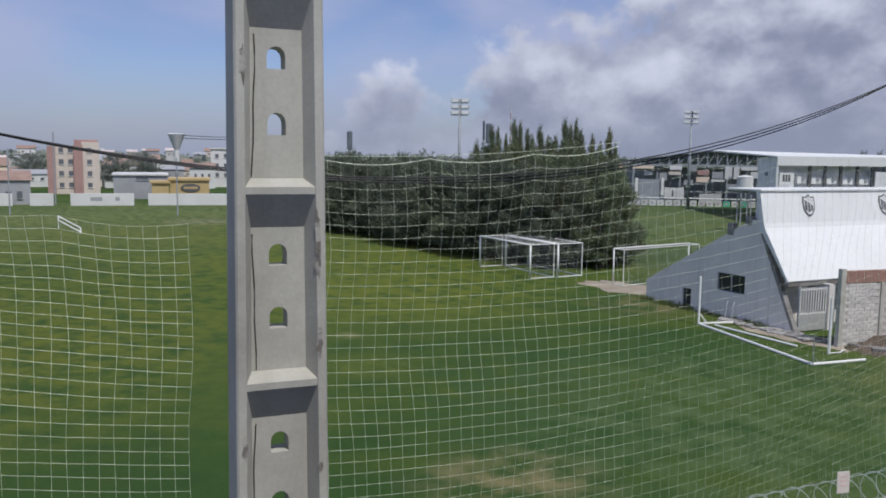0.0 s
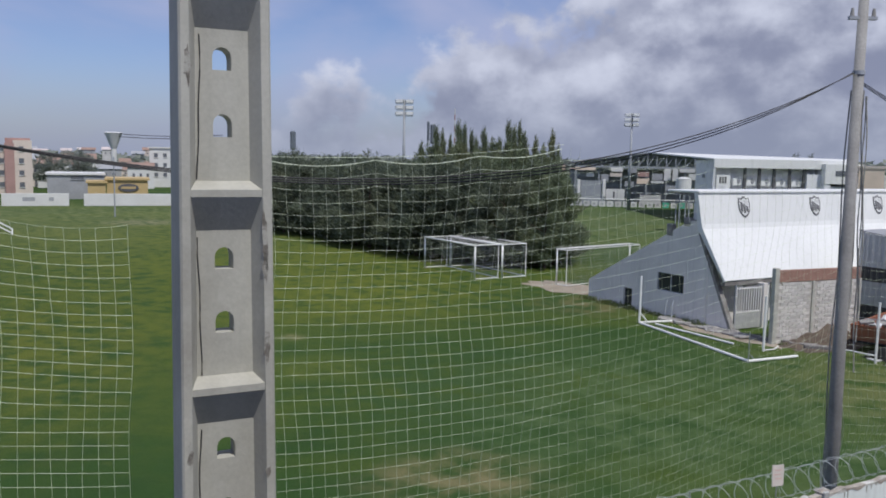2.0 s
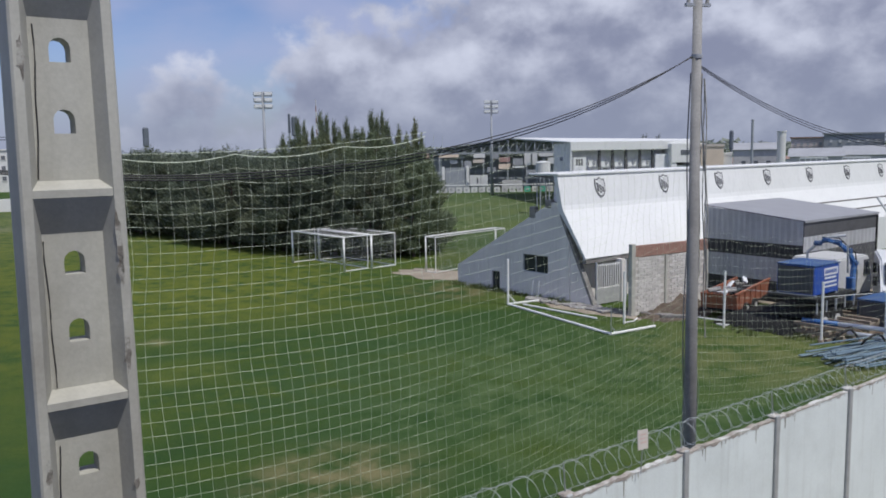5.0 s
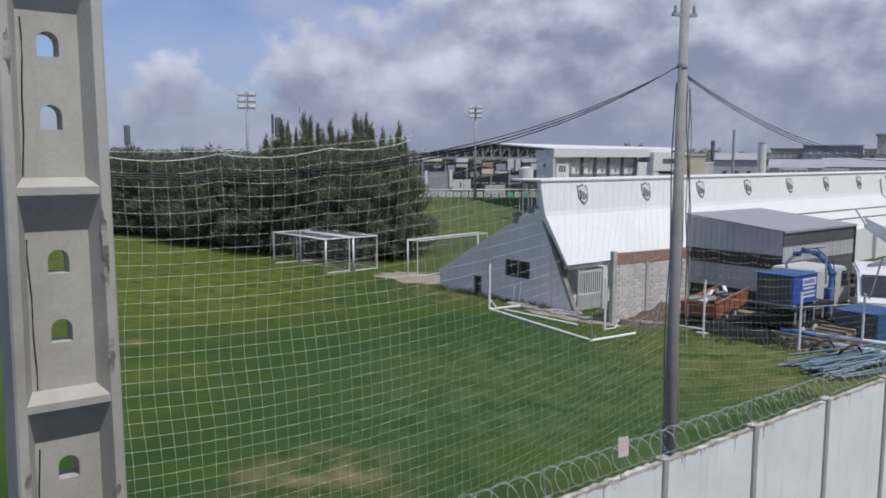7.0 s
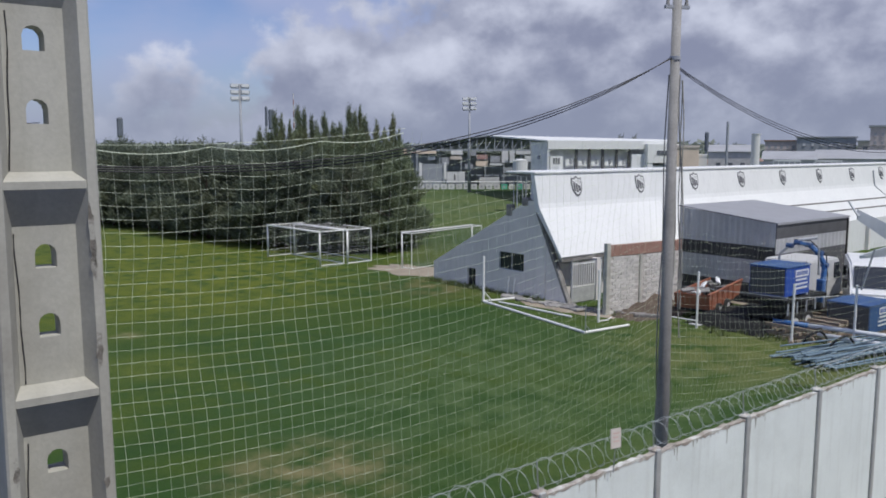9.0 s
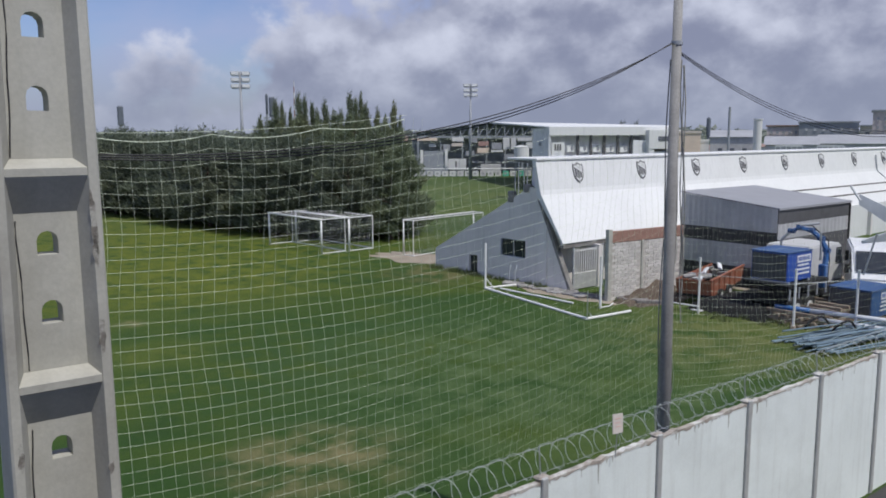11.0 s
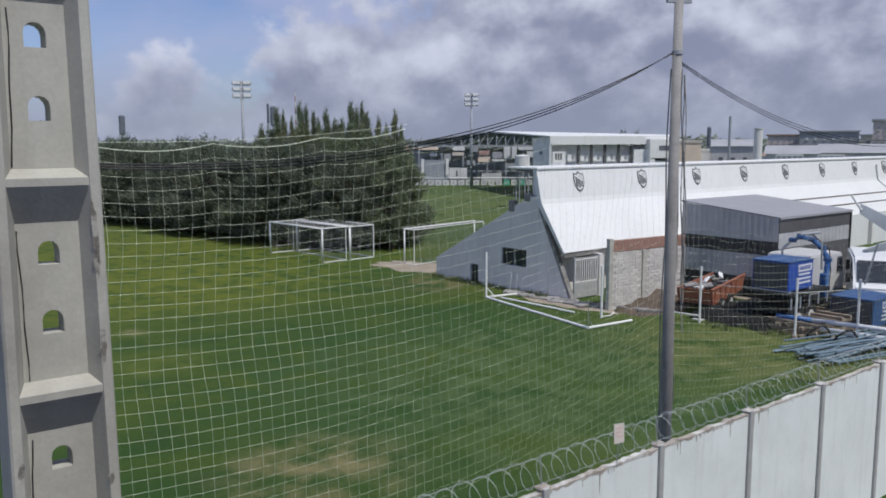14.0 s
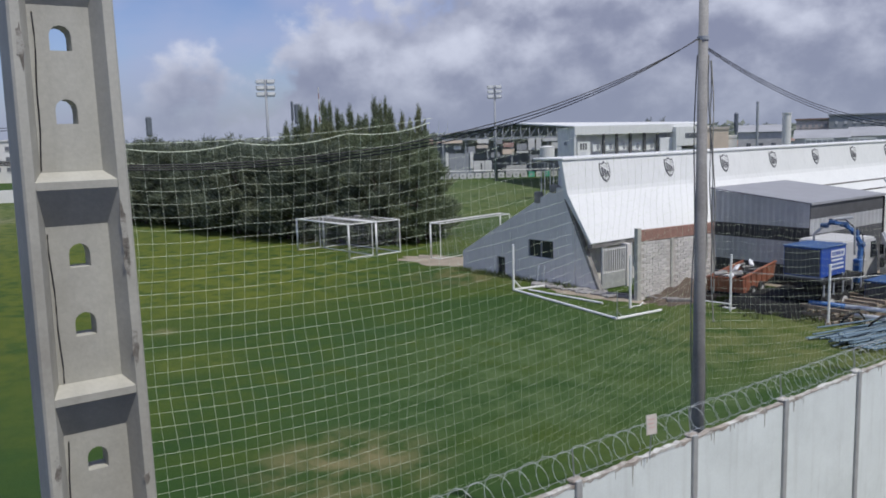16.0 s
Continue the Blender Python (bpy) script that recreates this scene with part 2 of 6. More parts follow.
# distance haze is mixed into these two pale wall tones
HAZE_BROWN = mat("hazy_brown_render", (0.57, 0.50, 0.48), 0.9, vary=0.15, scale=0.3, fine=2)
HAZE_GREY = mat("hazy_grey_render", (0.55, 0.54, 0.54), 0.9, vary=0.15, scale=0.3, fine=2)
BOARD_GREEN = mat("board_green", (0.10, 0.42, 0.30), 0.6, vary=0.1, scale=0.5)


def grass_material():
    m = bpy.data.materials.new("pitch_grass")
    m.use_nodes = True
    nt = m.node_tree
    N, K = nt.nodes.new, nt.links.new
    b = nt.nodes["Principled BSDF"]
    b.inputs["Roughness"].default_value = 0.9
    b.inputs["Specular IOR Level"].default_value = 0.15
    geo = N("ShaderNodeNewGeometry")

    def tex(s, d, r, st=(1, 1, 1)):
        mp = N("ShaderNodeMapping")
        mp.inputs["Scale"].default_value = st
        mp.inputs["Rotation"].default_value = (0, 0, radians(22))
        K(geo.outputs["Position"], mp.inputs[0])
        n = N("ShaderNodeTexNoise")
        n.inputs["Scale"].default_value, n.inputs["Detail"].default_value, n.inputs["Roughness"].default_value = s, d, r
        K(mp.outputs[0], n.inputs["Vector"])
        return n.outputs["Fac"]

    def mixc(fac, a, bb):
        x = N("ShaderNodeMix")
        x.data_type = "RGBA"
        K(fac, x.inputs[0])
        for sock, v in ((x.inputs[6], a), (x.inputs[7], bb)):
            if isinstance(v, tuple):
                sock.default_value = (*v, 1)
            else:
                K(v, sock)
        return x.outputs[2]

    def span(v, a, bb, hi=1.0):
        r = N("ShaderNodeMapRange")
        r.interpolation_type = "SMOOTHSTEP"
        r.inputs["From Min"].default_value, r.inputs["From Max"].default_value, r.inputs["To Max"].default_value = a, bb, hi
        K(v, r.inputs["Value"])
        return r.outputs[0]

    col = mixc(span(tex(0.075, 5, 0.6, (0.8, 1.25, 1)), 0.42, 0.60), (0.037, 0.083, 0.018), (0.080, 0.117, 0.020))
    col = mixc(span(tex(0.4, 6, 0.65), 0.50, 0.70, 0.65), col, (0.028, 0.068, 0.018))
    col = mixc(span(tex(1.3, 6, 0.7), 0.56, 0.74, 0.42), col, (0.112, 0.124, 0.034))
    col = mixc(span(tex(0.22, 8, 0.75), 0.64, 0.72, 0.32), col, (0.17, 0.155, 0.07))
    col = mixc(span(tex(6.0, 5, 0.75), 0.45, 0.68, 0.5), col, (0.025, 0.056, 0.014))
    # turf tones; those of far pitch, yard and wall side are paled for haze
    for cx, cy, r, tone in ((-40.0, 104.0, 62.0, (0.23, 0.245, 0.105)), (-20.0, 32.0, 20.0, (0.155, 0.170, 0.028)), (0.3, 31.7, 13.0, (0.030, 0.078, 0.020)), (5.3, 26.6, 9.0, (0.034, 0.080, 0.022)), (-3.2, 62.6, 24.0, (0.165, 0.185, 0.026)), (-2.5, 48.7, 13, (0.155, 0.175, 0.024)), (-2.6, 31.6, 3.0, (0.14, 0.165, 0.03)), (11.3, 25.8, 14, (0.105, 0.155, 0.058)), (20.1, 27.7, 7, (0.17, 0.17, 0.06)), (1.9, 19.9, 3.4, (0.26, 0.22, 0.11)), (-4.2, 37.2, 1.0, (0.32, 0.28, 0.15)), (-16.0, 78.0, 52.0, (0.135, 0.155, 0.022)), (-25.0, 40.0, 24.0, (0.125, 0.145, 0.02)), (36.0, 112.0, 60.0, (0.19, 0.215, 0.10)), (12.5, 46.0, 5.0, (0.20, 0.17, 0.08)), (23.0, 29.0, 11.0, (0.155, 0.175, 0.06)), (-30.0, 103.0, 7.0, (0.30, 0.28, 0.18))):
        dist = N("ShaderNodeVectorMath")
        dist.operation = "DISTANCE"
        K(geo.outputs["Position"], dist.inputs[0])
        dist.inputs[1].default_value = (cx, cy, 0)
        near = span(dist.outputs["Value"], r, r * 0.2)
        both = N("ShaderNodeMath")
        both.operation = "MULTIPLY"
        K(near, both.inputs[0]), K(span(tex(0.9, 6, 0.6), 0.34, 0.68, 0.85), both.inputs[1])
        col = mixc(both.outputs[0], col, tone)
    col = mixc(span(tex(26, 3, 0.7), 0.35, 0.7, 0.44), col, (0.018, 0.040, 0.009))
    K(col, b.inputs["Base Color"])
    bp = N("ShaderNodeBump")
    bp.inputs["Strength"].default_value, bp.inputs["Distance"].default_value = 0.9, 0.05
    K(tex(14, 4, 0.7), bp.inputs["Height"])
    K(bp.outputs[0], b.inputs["Normal"])
    return m


GRASS = grass_material()


# ---- building helpers ----
def polar(az, d, z=0.0):
    """A place by bearing (degrees clockwise from +y) and plan distance from the first standpoint."""
    return Vector((d * math.sin(radians(az)), d * math.cos(radians(az)), z))


def finish(name, bm, material, smooth=False):
    me = bpy.data.meshes.new(name)
    bmesh.ops.recalc_face_normals(bm, faces=bm.faces)
    bm.to_mesh(me)
    bm.free()
    me.materials.append(material)
    if smooth:
        me.polygons.foreach_set("use_smooth", [True] * len(me.polygons))
    return new(name, me)


def part(name, bm, material, parent=None, label="", smooth=False):
    ob = finish(name, bm, material, smooth)
    if parent is not None:
        ob.parent = parent
    if label:
        ob["label"] = label
    return ob


def shared(name, mesh, parent, m):
    """Another part on the same mesh data."""
    ob = new(name, mesh)
    ob.parent = parent
    ob.matrix_basis = m
    return ob


def thing(name, m, label, category, group="", kind=""):
    e = new(name)
    e.empty_display_size = 0.2
    e.matrix_basis = m
    return tagged(e, label, category, group, kind)


def box(bm, x0, x1, y0, y1, z0, z1, bevel=0.0, m=None):
    t = Matrix.Translation(((x0 + x1) / 2, (y0 + y1) / 2, (z0 + z1) / 2)) @ Matrix.Diagonal((x1 - x0, y1 - y0, z1 - z0, 1))
    r = bmesh.ops.create_cube(bm, size=1, matrix=t)
    vs = r["verts"]
    if bevel:
        es = list({e for v in vs for e in v.link_edges})
        q = bmesh.ops.bevel(bm, geom=es, offset=bevel, segments=1, affect="EDGES", profile=0.5)
        vs = q["verts"]
    if m is not None:
        bmesh.ops.transform(bm, matrix=m, verts=list({v for v in vs}))
    return bm


def boxes(*args, bevel=0.0):
    bm = bmesh.new()
    for a in args:
        box(bm, *a, bevel=bevel)
    return bm


def prism(bm, outline, a, b, axis="y"):
    """A polygon in the plane across the axis, drawn out from a to b along it."""
    def p(u, v, w):
        return {"y": (u, w, v), "x": (w, u, v), "z": (u, v, w)}[axis]
    lo = [bm.verts.new(p(u, v, a)) for u, v in outline]
    hi = [bm.verts.new(p(u, v, b)) for u, v in outline]
    bm.faces.new(lo), bm.faces.new(list(reversed(hi)))
    n = len(outline)
    for i in range(n):
        bm.faces.new((lo[i], hi[i], hi[(i + 1) % n], lo[(i + 1) % n]))
    return bm


def tube(bm, pts, r, sides=6, r2=None, caps=True):
    """A round bar along points, from radius r to r2."""
    pts = [Vector(p) for p in pts]
    rings = []
    n = len(pts)
    for i, p in enumerate(pts):
        d = (pts[min(i + 1, n - 1)] - pts[max(i - 1, 0)]).normalized()
        a = d.cross(Vector((0, 0, 1)))
        if a.length < 1e-4:
            a = Vector((1, 0, 0))
        a.normalize()
        b = d.cross(a)
        rr = r if r2 is None else r + (r2 - r) * i / (n - 1)
        rings.append([bm.verts.new(p + (a * math.cos(2 * math.pi * k / sides) + b * math.sin(2 * math.pi * k / sides)) * rr) for k in range(sides)])
    for u, v in zip(rings, rings[1:]):
        for k in range(sides):
            bm.faces.new((u[k], u[(k + 1) % sides], v[(k + 1) % sides], v[k]))
    if caps and sides > 2:
        bm.faces.new(list(reversed(rings[0]))), bm.faces.new(rings[-1])
    return bm


def rod(p, q, r, sides=8, r2=None):
    return tube(bmesh.new(), [p, q], r, sides, r2)


def strands(name, lines, r, material, parent=None, label=""):
    """Many thin three-sided cords in one mesh."""
    V, Fc = [], []
    ring = [(math.cos(a), math.sin(a)) for a in (0.5, 2.6, 4.7)]
    for pts in lines:
        base = len(V)
        n = len(pts)
        for i in range(n):
            p, a, c = pts[i], pts[max(i - 1, 0)], pts[min(i + 1, n - 1)]
            dx, dy, dz = c[0] - a[0], c[1] - a[1], c[2] - a[2]
            L = math.sqrt(dx * dx + dy * dy + dz * dz) or 1
            dx, dy, dz = dx / L, dy / L, dz / L
            ux, uy, uz = (0, 0, 1) if abs(dz) < 0.8 else (1, 0, 0)
            ax, ay, az = dy * uz - dz * uy, dz * ux - dx * uz, dx * uy - dy * ux
            L = math.sqrt(ax * ax + ay * ay + az * az)
            ax, ay, az = ax / L, ay / L, az / L
            bx, by, bz = dy * az - dz * ay, dz * ax - dx * az, dx * ay - dy * ax
            for cu, cv in ring:
                V.append((p[0] + (ax * cu + bx * cv) * r, p[1] + (ay * cu + by * cv) * r, p[2] + (az * cu + bz * cv) * r))
        for i in range(n - 1):
            o = base + 3 * i
            for k in range(3):
                k2 = (k + 1) % 3
                Fc.append((o + k, o + k2, o + 3 + k2, o + 3 + k))
    me = bpy.data.meshes.new(name)
    me.from_pydata(V, [], Fc)
    me.materials.append(material)
    ob = new(name, me)
    if parent is not None:
        ob.parent = parent
    if label:
        ob["label"] = label
    return ob


# ---- ground ----
def sheet(name, outline, z, material, label, category="ground"):
    bm = bmesh.new()
    bm.faces.new([bm.verts.new((x, y, z)) for x, y in outline])
    ob = finish(name, bm, material)
    return tagged(ob, label, category, kind="structure")


WALL_AZ = 66.45
ALONG = Vector((math.sin(radians(WALL_AZ)), math.cos(radians(WALL_AZ)), 0))   # along the perimeter wall
AWAY = Vector((-ALONG.y, ALONG.x, 0))                                         # from the street to the pitch
WALL_D = 7.74


def by_wall(s, d, z=0.0):
    """A place s along the wall from the point nearest to the camera, d beyond the camera's own line."""
    p = ALONG * s + AWAY * d
    return Vector((p.x, p.y, z))


WALL_M = Matrix(((ALONG.x, AWAY.x, 0, 0), (ALONG.y, AWAY.y, 0, 0), (0, 0, 1, 0), (0, 0, 0, 1)))
# the net and the cables run on poles at a slight angle to the wall
NET_AZ = 68.15
NU = Vector((math.sin(radians(NET_AZ)), math.cos(radians(NET_AZ)), 0))
NV = Vector((-NU.y, NU.x, 0))
NET_M = Matrix(((NU.x, NV.x, 0, 0), (NU.y, NV.y, 0, 0), (0, 0, 1, 0), (0, 0, 0, 1)))


def by_net(s, d, z=0.0):
    p = NU * s + NV * d
    return Vector((p.x, p.y, z))



def ground_sheet():
    bm = bmesh.new()
    R = 3000
    xs = [-R, -600, -200, -80, -40, 0, 40, 80, 200, 600, R]
    grid = [[bm.verts.new((x, y, 0)) for x in xs] for y in [-R, -300, -60, 0, 40, 80, 130, 200, 400, 900, R]]
    for j in range(len(grid) - 1):
        for i in range(len(xs) - 1):
            bm.faces.new((grid[j][i], grid[j][i + 1], grid[j + 1][i + 1], grid[j + 1][i]))
    return tagged(finish("ground", bm, GRASS), "mown green pitch grass with worn yellowish patches and haze-pale areas", "ground", kind="structure")


ground_sheet()
p = [by_wall(-80, -12), by_wall(80, -12), by_wall(80, WALL_D - 0.1), by_wall(-80, WALL_D - 0.1)]
sheet("road", [(v.x, v.y) for v in p], 0.006, ASPHALT, "dark asphalt street beside the perimeter wall", "road")


def patch(name, cx, cy, rx, ry, turn, z, material, label, seed):
    rnd = random.Random(seed)
    c, s = math.cos(radians(turn)), math.sin(radians(turn))
    out = []
    for k in range(28):
        a = 2 * math.pi * k / 28
        f = 0.8 + 0.35 * rnd.random()
        u, v = rx * f * math.cos(a), ry * f * math.sin(a)
        out.append((cx + u * c - v * s, cy + u * s + v * c))
    return sheet(name, out, z, material, label, "ground")


patch("dirt_patch", 12.2, 52.5, 3.6, 2.0, -60, 0.008, DIRT, "bare sandy earth between the goals and the stand", 1)
patch("dirt_patch", 15.5, 49.5, 3.2, 2.5, -60, 0.012, DIRT, "bare sandy earth beside the stand", 2)
patch("dirt_patch", 20.6, 35.2, 2.3, 0.7, 20, 0.008, EARTH, "bare earth heaped along the block wall", 3)
patch("dirt_patch", 32.5, 35.0, 10.0, 4.6, 24, 0.010, EARTH, "trodden earth of the storage yard", 4)
patch("dirt_patch", 35.0, 39.5, 10.0, 4.2, 24, 0.014, DIRT, "trodden earth behind the parked trucks", 6)
patch("dirt_patch", 16.6, 38.2, 3.4, 0.8, -64, 0.009, DIRT, "worn earth at the foot of the stand", 5)


def house_behind():
    """Plain rendered house front on the street side, in its own shade. Unseen; added to block sky light behind the
    camera.
    """
    bm = boxes((-22, 24, -9.0, -0.45, 0, 9.6))
    bmesh.ops.transform(bm, matrix=WALL_M, verts=bm.verts)
    tagged(finish("wall_street_house", bm, TOWN_GREY), "unseen plain grey house front on the street side, blocking sky light", "wall", kind="structure")


house_behind()


# ---- concrete double-T pole ----
def concrete_pole():
    c = polar(-11.40, 3.1)
    o = thing("concrete_pole", Matrix.Translation((c.x, c.y, 0)) @ pose(0, 0, 0, 0, 0, 90 - NET_AZ),
              "pale grey precast concrete pole with ribs and arched holes", "pole")
    # local: x along the wall, -y faces the street; half width and depth taper with height
    TOP = 10.6

    def hw(z):
        return 0.1635 + (8.2 - z) * 0.007

    def hd(z):
        return 0.116 + (8.2 - z) * 0.004
    fl, web, slope = 0.036, 0.045, 0.030        # flange width, half web, run of the flange's inner face
    zs = [i * TOP / 20 for i in range(21)]

    def bar(bm, f):
        """A tapering bar whose section corners f(z) gives."""
        rings = [[bm.verts.new((x, y, z)) for x, y in f(z)] for z in zs]
        for a, b in zip(rings, rings[1:]):
            for k in range(len(a)):
                bm.faces.new((a[k], a[(k + 1) % len(a)], b[(k + 1) % len(a)], b[k]))
        bm.faces.new(list(reversed(rings[0]))), bm.faces.new(rings[-1])
    for sgn, nm in ((-1, "flange"), (1, "flange")):
        bm = bmesh.new()
        bar(bm, lambda z: [(sgn * x, y) for x, y in ((hw(z) - 0.008, -hd(z)), (hw(z), -hd(z) + 0.008), (hw(z), hd(z) - 0.008), (hw(z) - 0.008, hd(z)),
                                                     (hw(z) - fl, hd(z)), (hw(z) - fl - slope, web), (hw(z) - fl - slope, -web), (hw(z) - fl, -hd(z)))])
        part(nm, bm, CONCRETE, o)
    # web with arched holes
    PITCH, Z0 = 0.724, 8.088    # rib spacing and the height of one rib's front edge
    holes = []
    k = -11
    ribs = []
    while Z0 + k * PITCH < TOP - 0.1:
        z = Z0 + k * PITCH
        if z > 0.3:
            ribs.append(z)
            holes += [z + 0.229, z + 0.468]
        k += 1
    bm = bmesh.new()
    rad = 0.034

    def panel(z0, z1, hz):
        """Web from z0 to z1, pierced by an arch at height hz."""
        wa, wb = hw(z0) - fl - slope + 0.003, hw(z1) - fl - slope + 0.003
        arch = [(-rad, -0.040), (rad, -0.040)] + [(rad * math.cos(radians(a)), 0.008 + rad * math.sin(radians(a))) for a in range(0, 181, 30)]
        arch = [(x, hz + z) for x, z in arch]
        for y, flip in ((-web + 0.001, False), (web - 0.001, True)):
            inner = [bm.verts.new((x, y, z)) for x, z in arch]
            bl, br, tr, tl = [bm.verts.new(q) for q in ((-wa, y, z0), (wa, y, z0), (wb, y, z1), (-wb, y, z1))]
            n = len(inner)                # order: lower left, lower right, then the arch from right to left
            for f in ((bl, br, inner[1], inner[0]), (br, tr, inner[4], inner[3], inner[2], inner[1]), (tr, tl, inner[6], inner[5], inner[4]),
                      (tl, bl, inner[0], inner[8], inner[7], inner[6])):
                bm.faces.new(f)
            if not flip:
                first = inner
            else:
                for i in range(n):
                    bm.faces.new((first[i], first[(i + 1) % n], inner[(i + 1) % n], inner[i]))
    hs = sorted(holes)
    mids = [0.0] + [(a + b) / 2 for a, b in zip(hs, hs[1:])] + [TOP]
    for i, hz in enumerate(hs):
        panel(mids[i], mids[i + 1], hz)
    bmesh.ops.remove_doubles(bm, verts=bm.verts, dist=0.0005)
    part("web", bm, CONCRETE, o, "web pierced by arched holes")
    for z in ribs:
        bm = bmesh.new()
        w0, d = hw(z) - fl + 0.002, hd(z) - 0.004
        wb = w0 - slope + 0.002
        for sg in (-1, 1):
            prof = [(-d, z), (-web, z + 0.030), (-web, z - 0.150), (-d, z - 0.026)]
            ws = [w0, wb, wb, w0]
            A = [bm.verts.new((-w, sg * y, q)) for (y, q), w in zip(prof, ws)]
            B = [bm.verts.new((w, sg * y, q)) for (y, q), w in zip(prof, ws)]
            bm.faces.new(A), bm.faces.new(list(reversed(B)))
            for i in range(4):
                bm.faces.new((A[i], B[i], B[(i + 1) % 4], A[(i + 1) % 4]))
        part("rib", bm, CONCRETE, o)
    # an old wire down the web
    rnd = random.Random(4)
    for za, zb in zip(ribs, ribs[1:]):
        pts = [(-(hw(z) - fl - slope - 0.010) + 0.006 * math.sin(z * 5.3) + 0.002 * math.sin(z * 23), -web - 0.002, z) for z in [za + 0.035 + (zb - za - 0.21) * i / 8 for i in range(9)]]
        part("wire", tube(bmesh.new(), pts, 0.0025, 5), CABLE, o, "thin dark earthing wire")
    # chipped, stained spots on the flange
    for z, x, h in ((7.90, 1, 0.26), (7.80, 1, 0.12), (7.50, 1, 0.16), (8.52, -1, 0.16), (7.12, -1, 0.10), (7.02, 1, 0.07)):
        bm = bmesh.new()
        n = 18
        cx = x * (hw(z) - 0.030)
        ring = []
        for i in range(n):
            a = 2 * math.pi * i / n
            f = 0.55 + 0.6 * rnd.random()
            zz = z + h * 0.5 * f * math.sin(a)
            ring.append(bm.verts.new((cx + 0.013 * f * math.cos(a), -hd(zz) - 0.0012, zz)))
        bm.faces.new(ring)
        part("stain", bm, RUST_STAIN, o, "dark brown stain")


concrete_pole()


# ---- perimeter wall, razor coil ----
WALL_TOP, BAY = 3.3, 2.675
S0 = 10.66                      # a post of the wall, along it


def perimeter_wall():
    w = thing("wall_perimeter", WALL_M.copy(), "white limewashed concrete panel wall with grey posts and stained top", "wall", kind="structure")
    rnd = random.Random(2)
    for k in range(-10, 13):
        a, b = S0 + k * BAY + 0.06, S0 + (k + 1) * BAY - 0.06
        bm = boxes((a, b, WALL_D - 0.02, WALL_D + 0.06, 0, WALL_TOP - 0.035))
        part("panel", bm, WALL_WHITE, w)
        # broken, crumbling top course
        bm = bmesh.new()
        n = 26
        prof = [(a + (b - a) * i / n, WALL_TOP - 0.022 + 0.04 * rnd.random() ** 3) for i in range(n + 1)]
        low = [(x, WALL_TOP - 0.038 - 0.05 * rnd.random() ** 3) for x, _ in reversed(prof)]
        prism(bm, prof + low, WALL_D - 0.027, WALL_D + 0.065, "y")
        part("top_course", bm, WALL_CAP, w, "crumbling stained top edge")
        # run-off marks below the cap
        for _ in range(9):
            x, ln, wd = rnd.uniform(a + 0.05, b - 0.05), 0.04 + 0.38 * rnd.random() ** 3, rnd.uniform(0.006, 0.022)
            z = WALL_TOP - 0.04
            bm = bmesh.new()
            prism(bm, [(x - wd, z), (x + wd, z), (x + wd * 0.7, z - ln * 0.4), (x + wd * 0.25, z - ln), (x - wd * 0.2, z - ln * 0.9), (x - wd * 0.8, z - ln * 0.35)], WALL_D - 0.0235, WALL_D - 0.019, "y")
            part("run_off_stain", bm, RUN_OFF, w)
    for k in range(-10, 14):
        s = S0 + k * BAY
        part("post", boxes((s - 0.06, s + 0.06, WALL_D - 0.07, WALL_D + 0.09, 0, WALL_TOP + 0.04), bevel=0.012), WALL_POST, w)
        part("post_cap", boxes((s - 0.10, s + 0.12, WALL_D - 0.04, WALL_D + 0.11, WALL_TOP + 0.0, WALL_TOP + 0.048), bevel=0.02), WALL_CAP, w, "broken mortar cap")
        part("spike", rod((s + 0.02, WALL_D + 0.06, WALL_TOP), (s + 0.02, WALL_D + 0.10, WALL_TOP + 0.46), 0.010, 6), STEEL, w, "thin steel stake")


perimeter_wall()


def razor_coil():
    o = thing("razor_wire_coil", WALL_M.copy(), "coiled galvanised razor wire along the wall top", "razor wire")
    pts, s, n = [], -12.0, 26
    rnd = random.Random(5)
    turns = int(52 / 0.32)
    r = 0.19
    loop = []
    for t in range(turns):
        rr = r + 0.02 * rnd.random()
        for i in range(n):
            a = 2 * math.pi * i / n
            loop.append((s + 0.32 * (t + i / n), WALL_D + 0.12 + rr * math.cos(a), WALL_TOP + 0.235 + rr * math.sin(a)))
    strands("coil", [loop], 0.0040, RAZOR, o)
    barbs = []
    for i in range(0, len(loop), 3):
        p = Vector(loop[i])
        d = Vector((0.0, p.y - WALL_D - 0.12, p.z - WALL_TOP - 0.235)).normalized()
        barbs.append([tuple(p + d * 0.03), tuple(p - d * 0.03)])
    strands("barb_strip", barbs, 0.002, RAZOR, o)
    for dz, dy in ((0.44, 0.12), (0.03, 0.12)):
        strands("straining_wire", [[(-12, WALL_D + dy, WALL_TOP + dz), (40, WALL_D + dy, WALL_TOP + dz)]], 0.004, STEEL, o)


razor_coil()


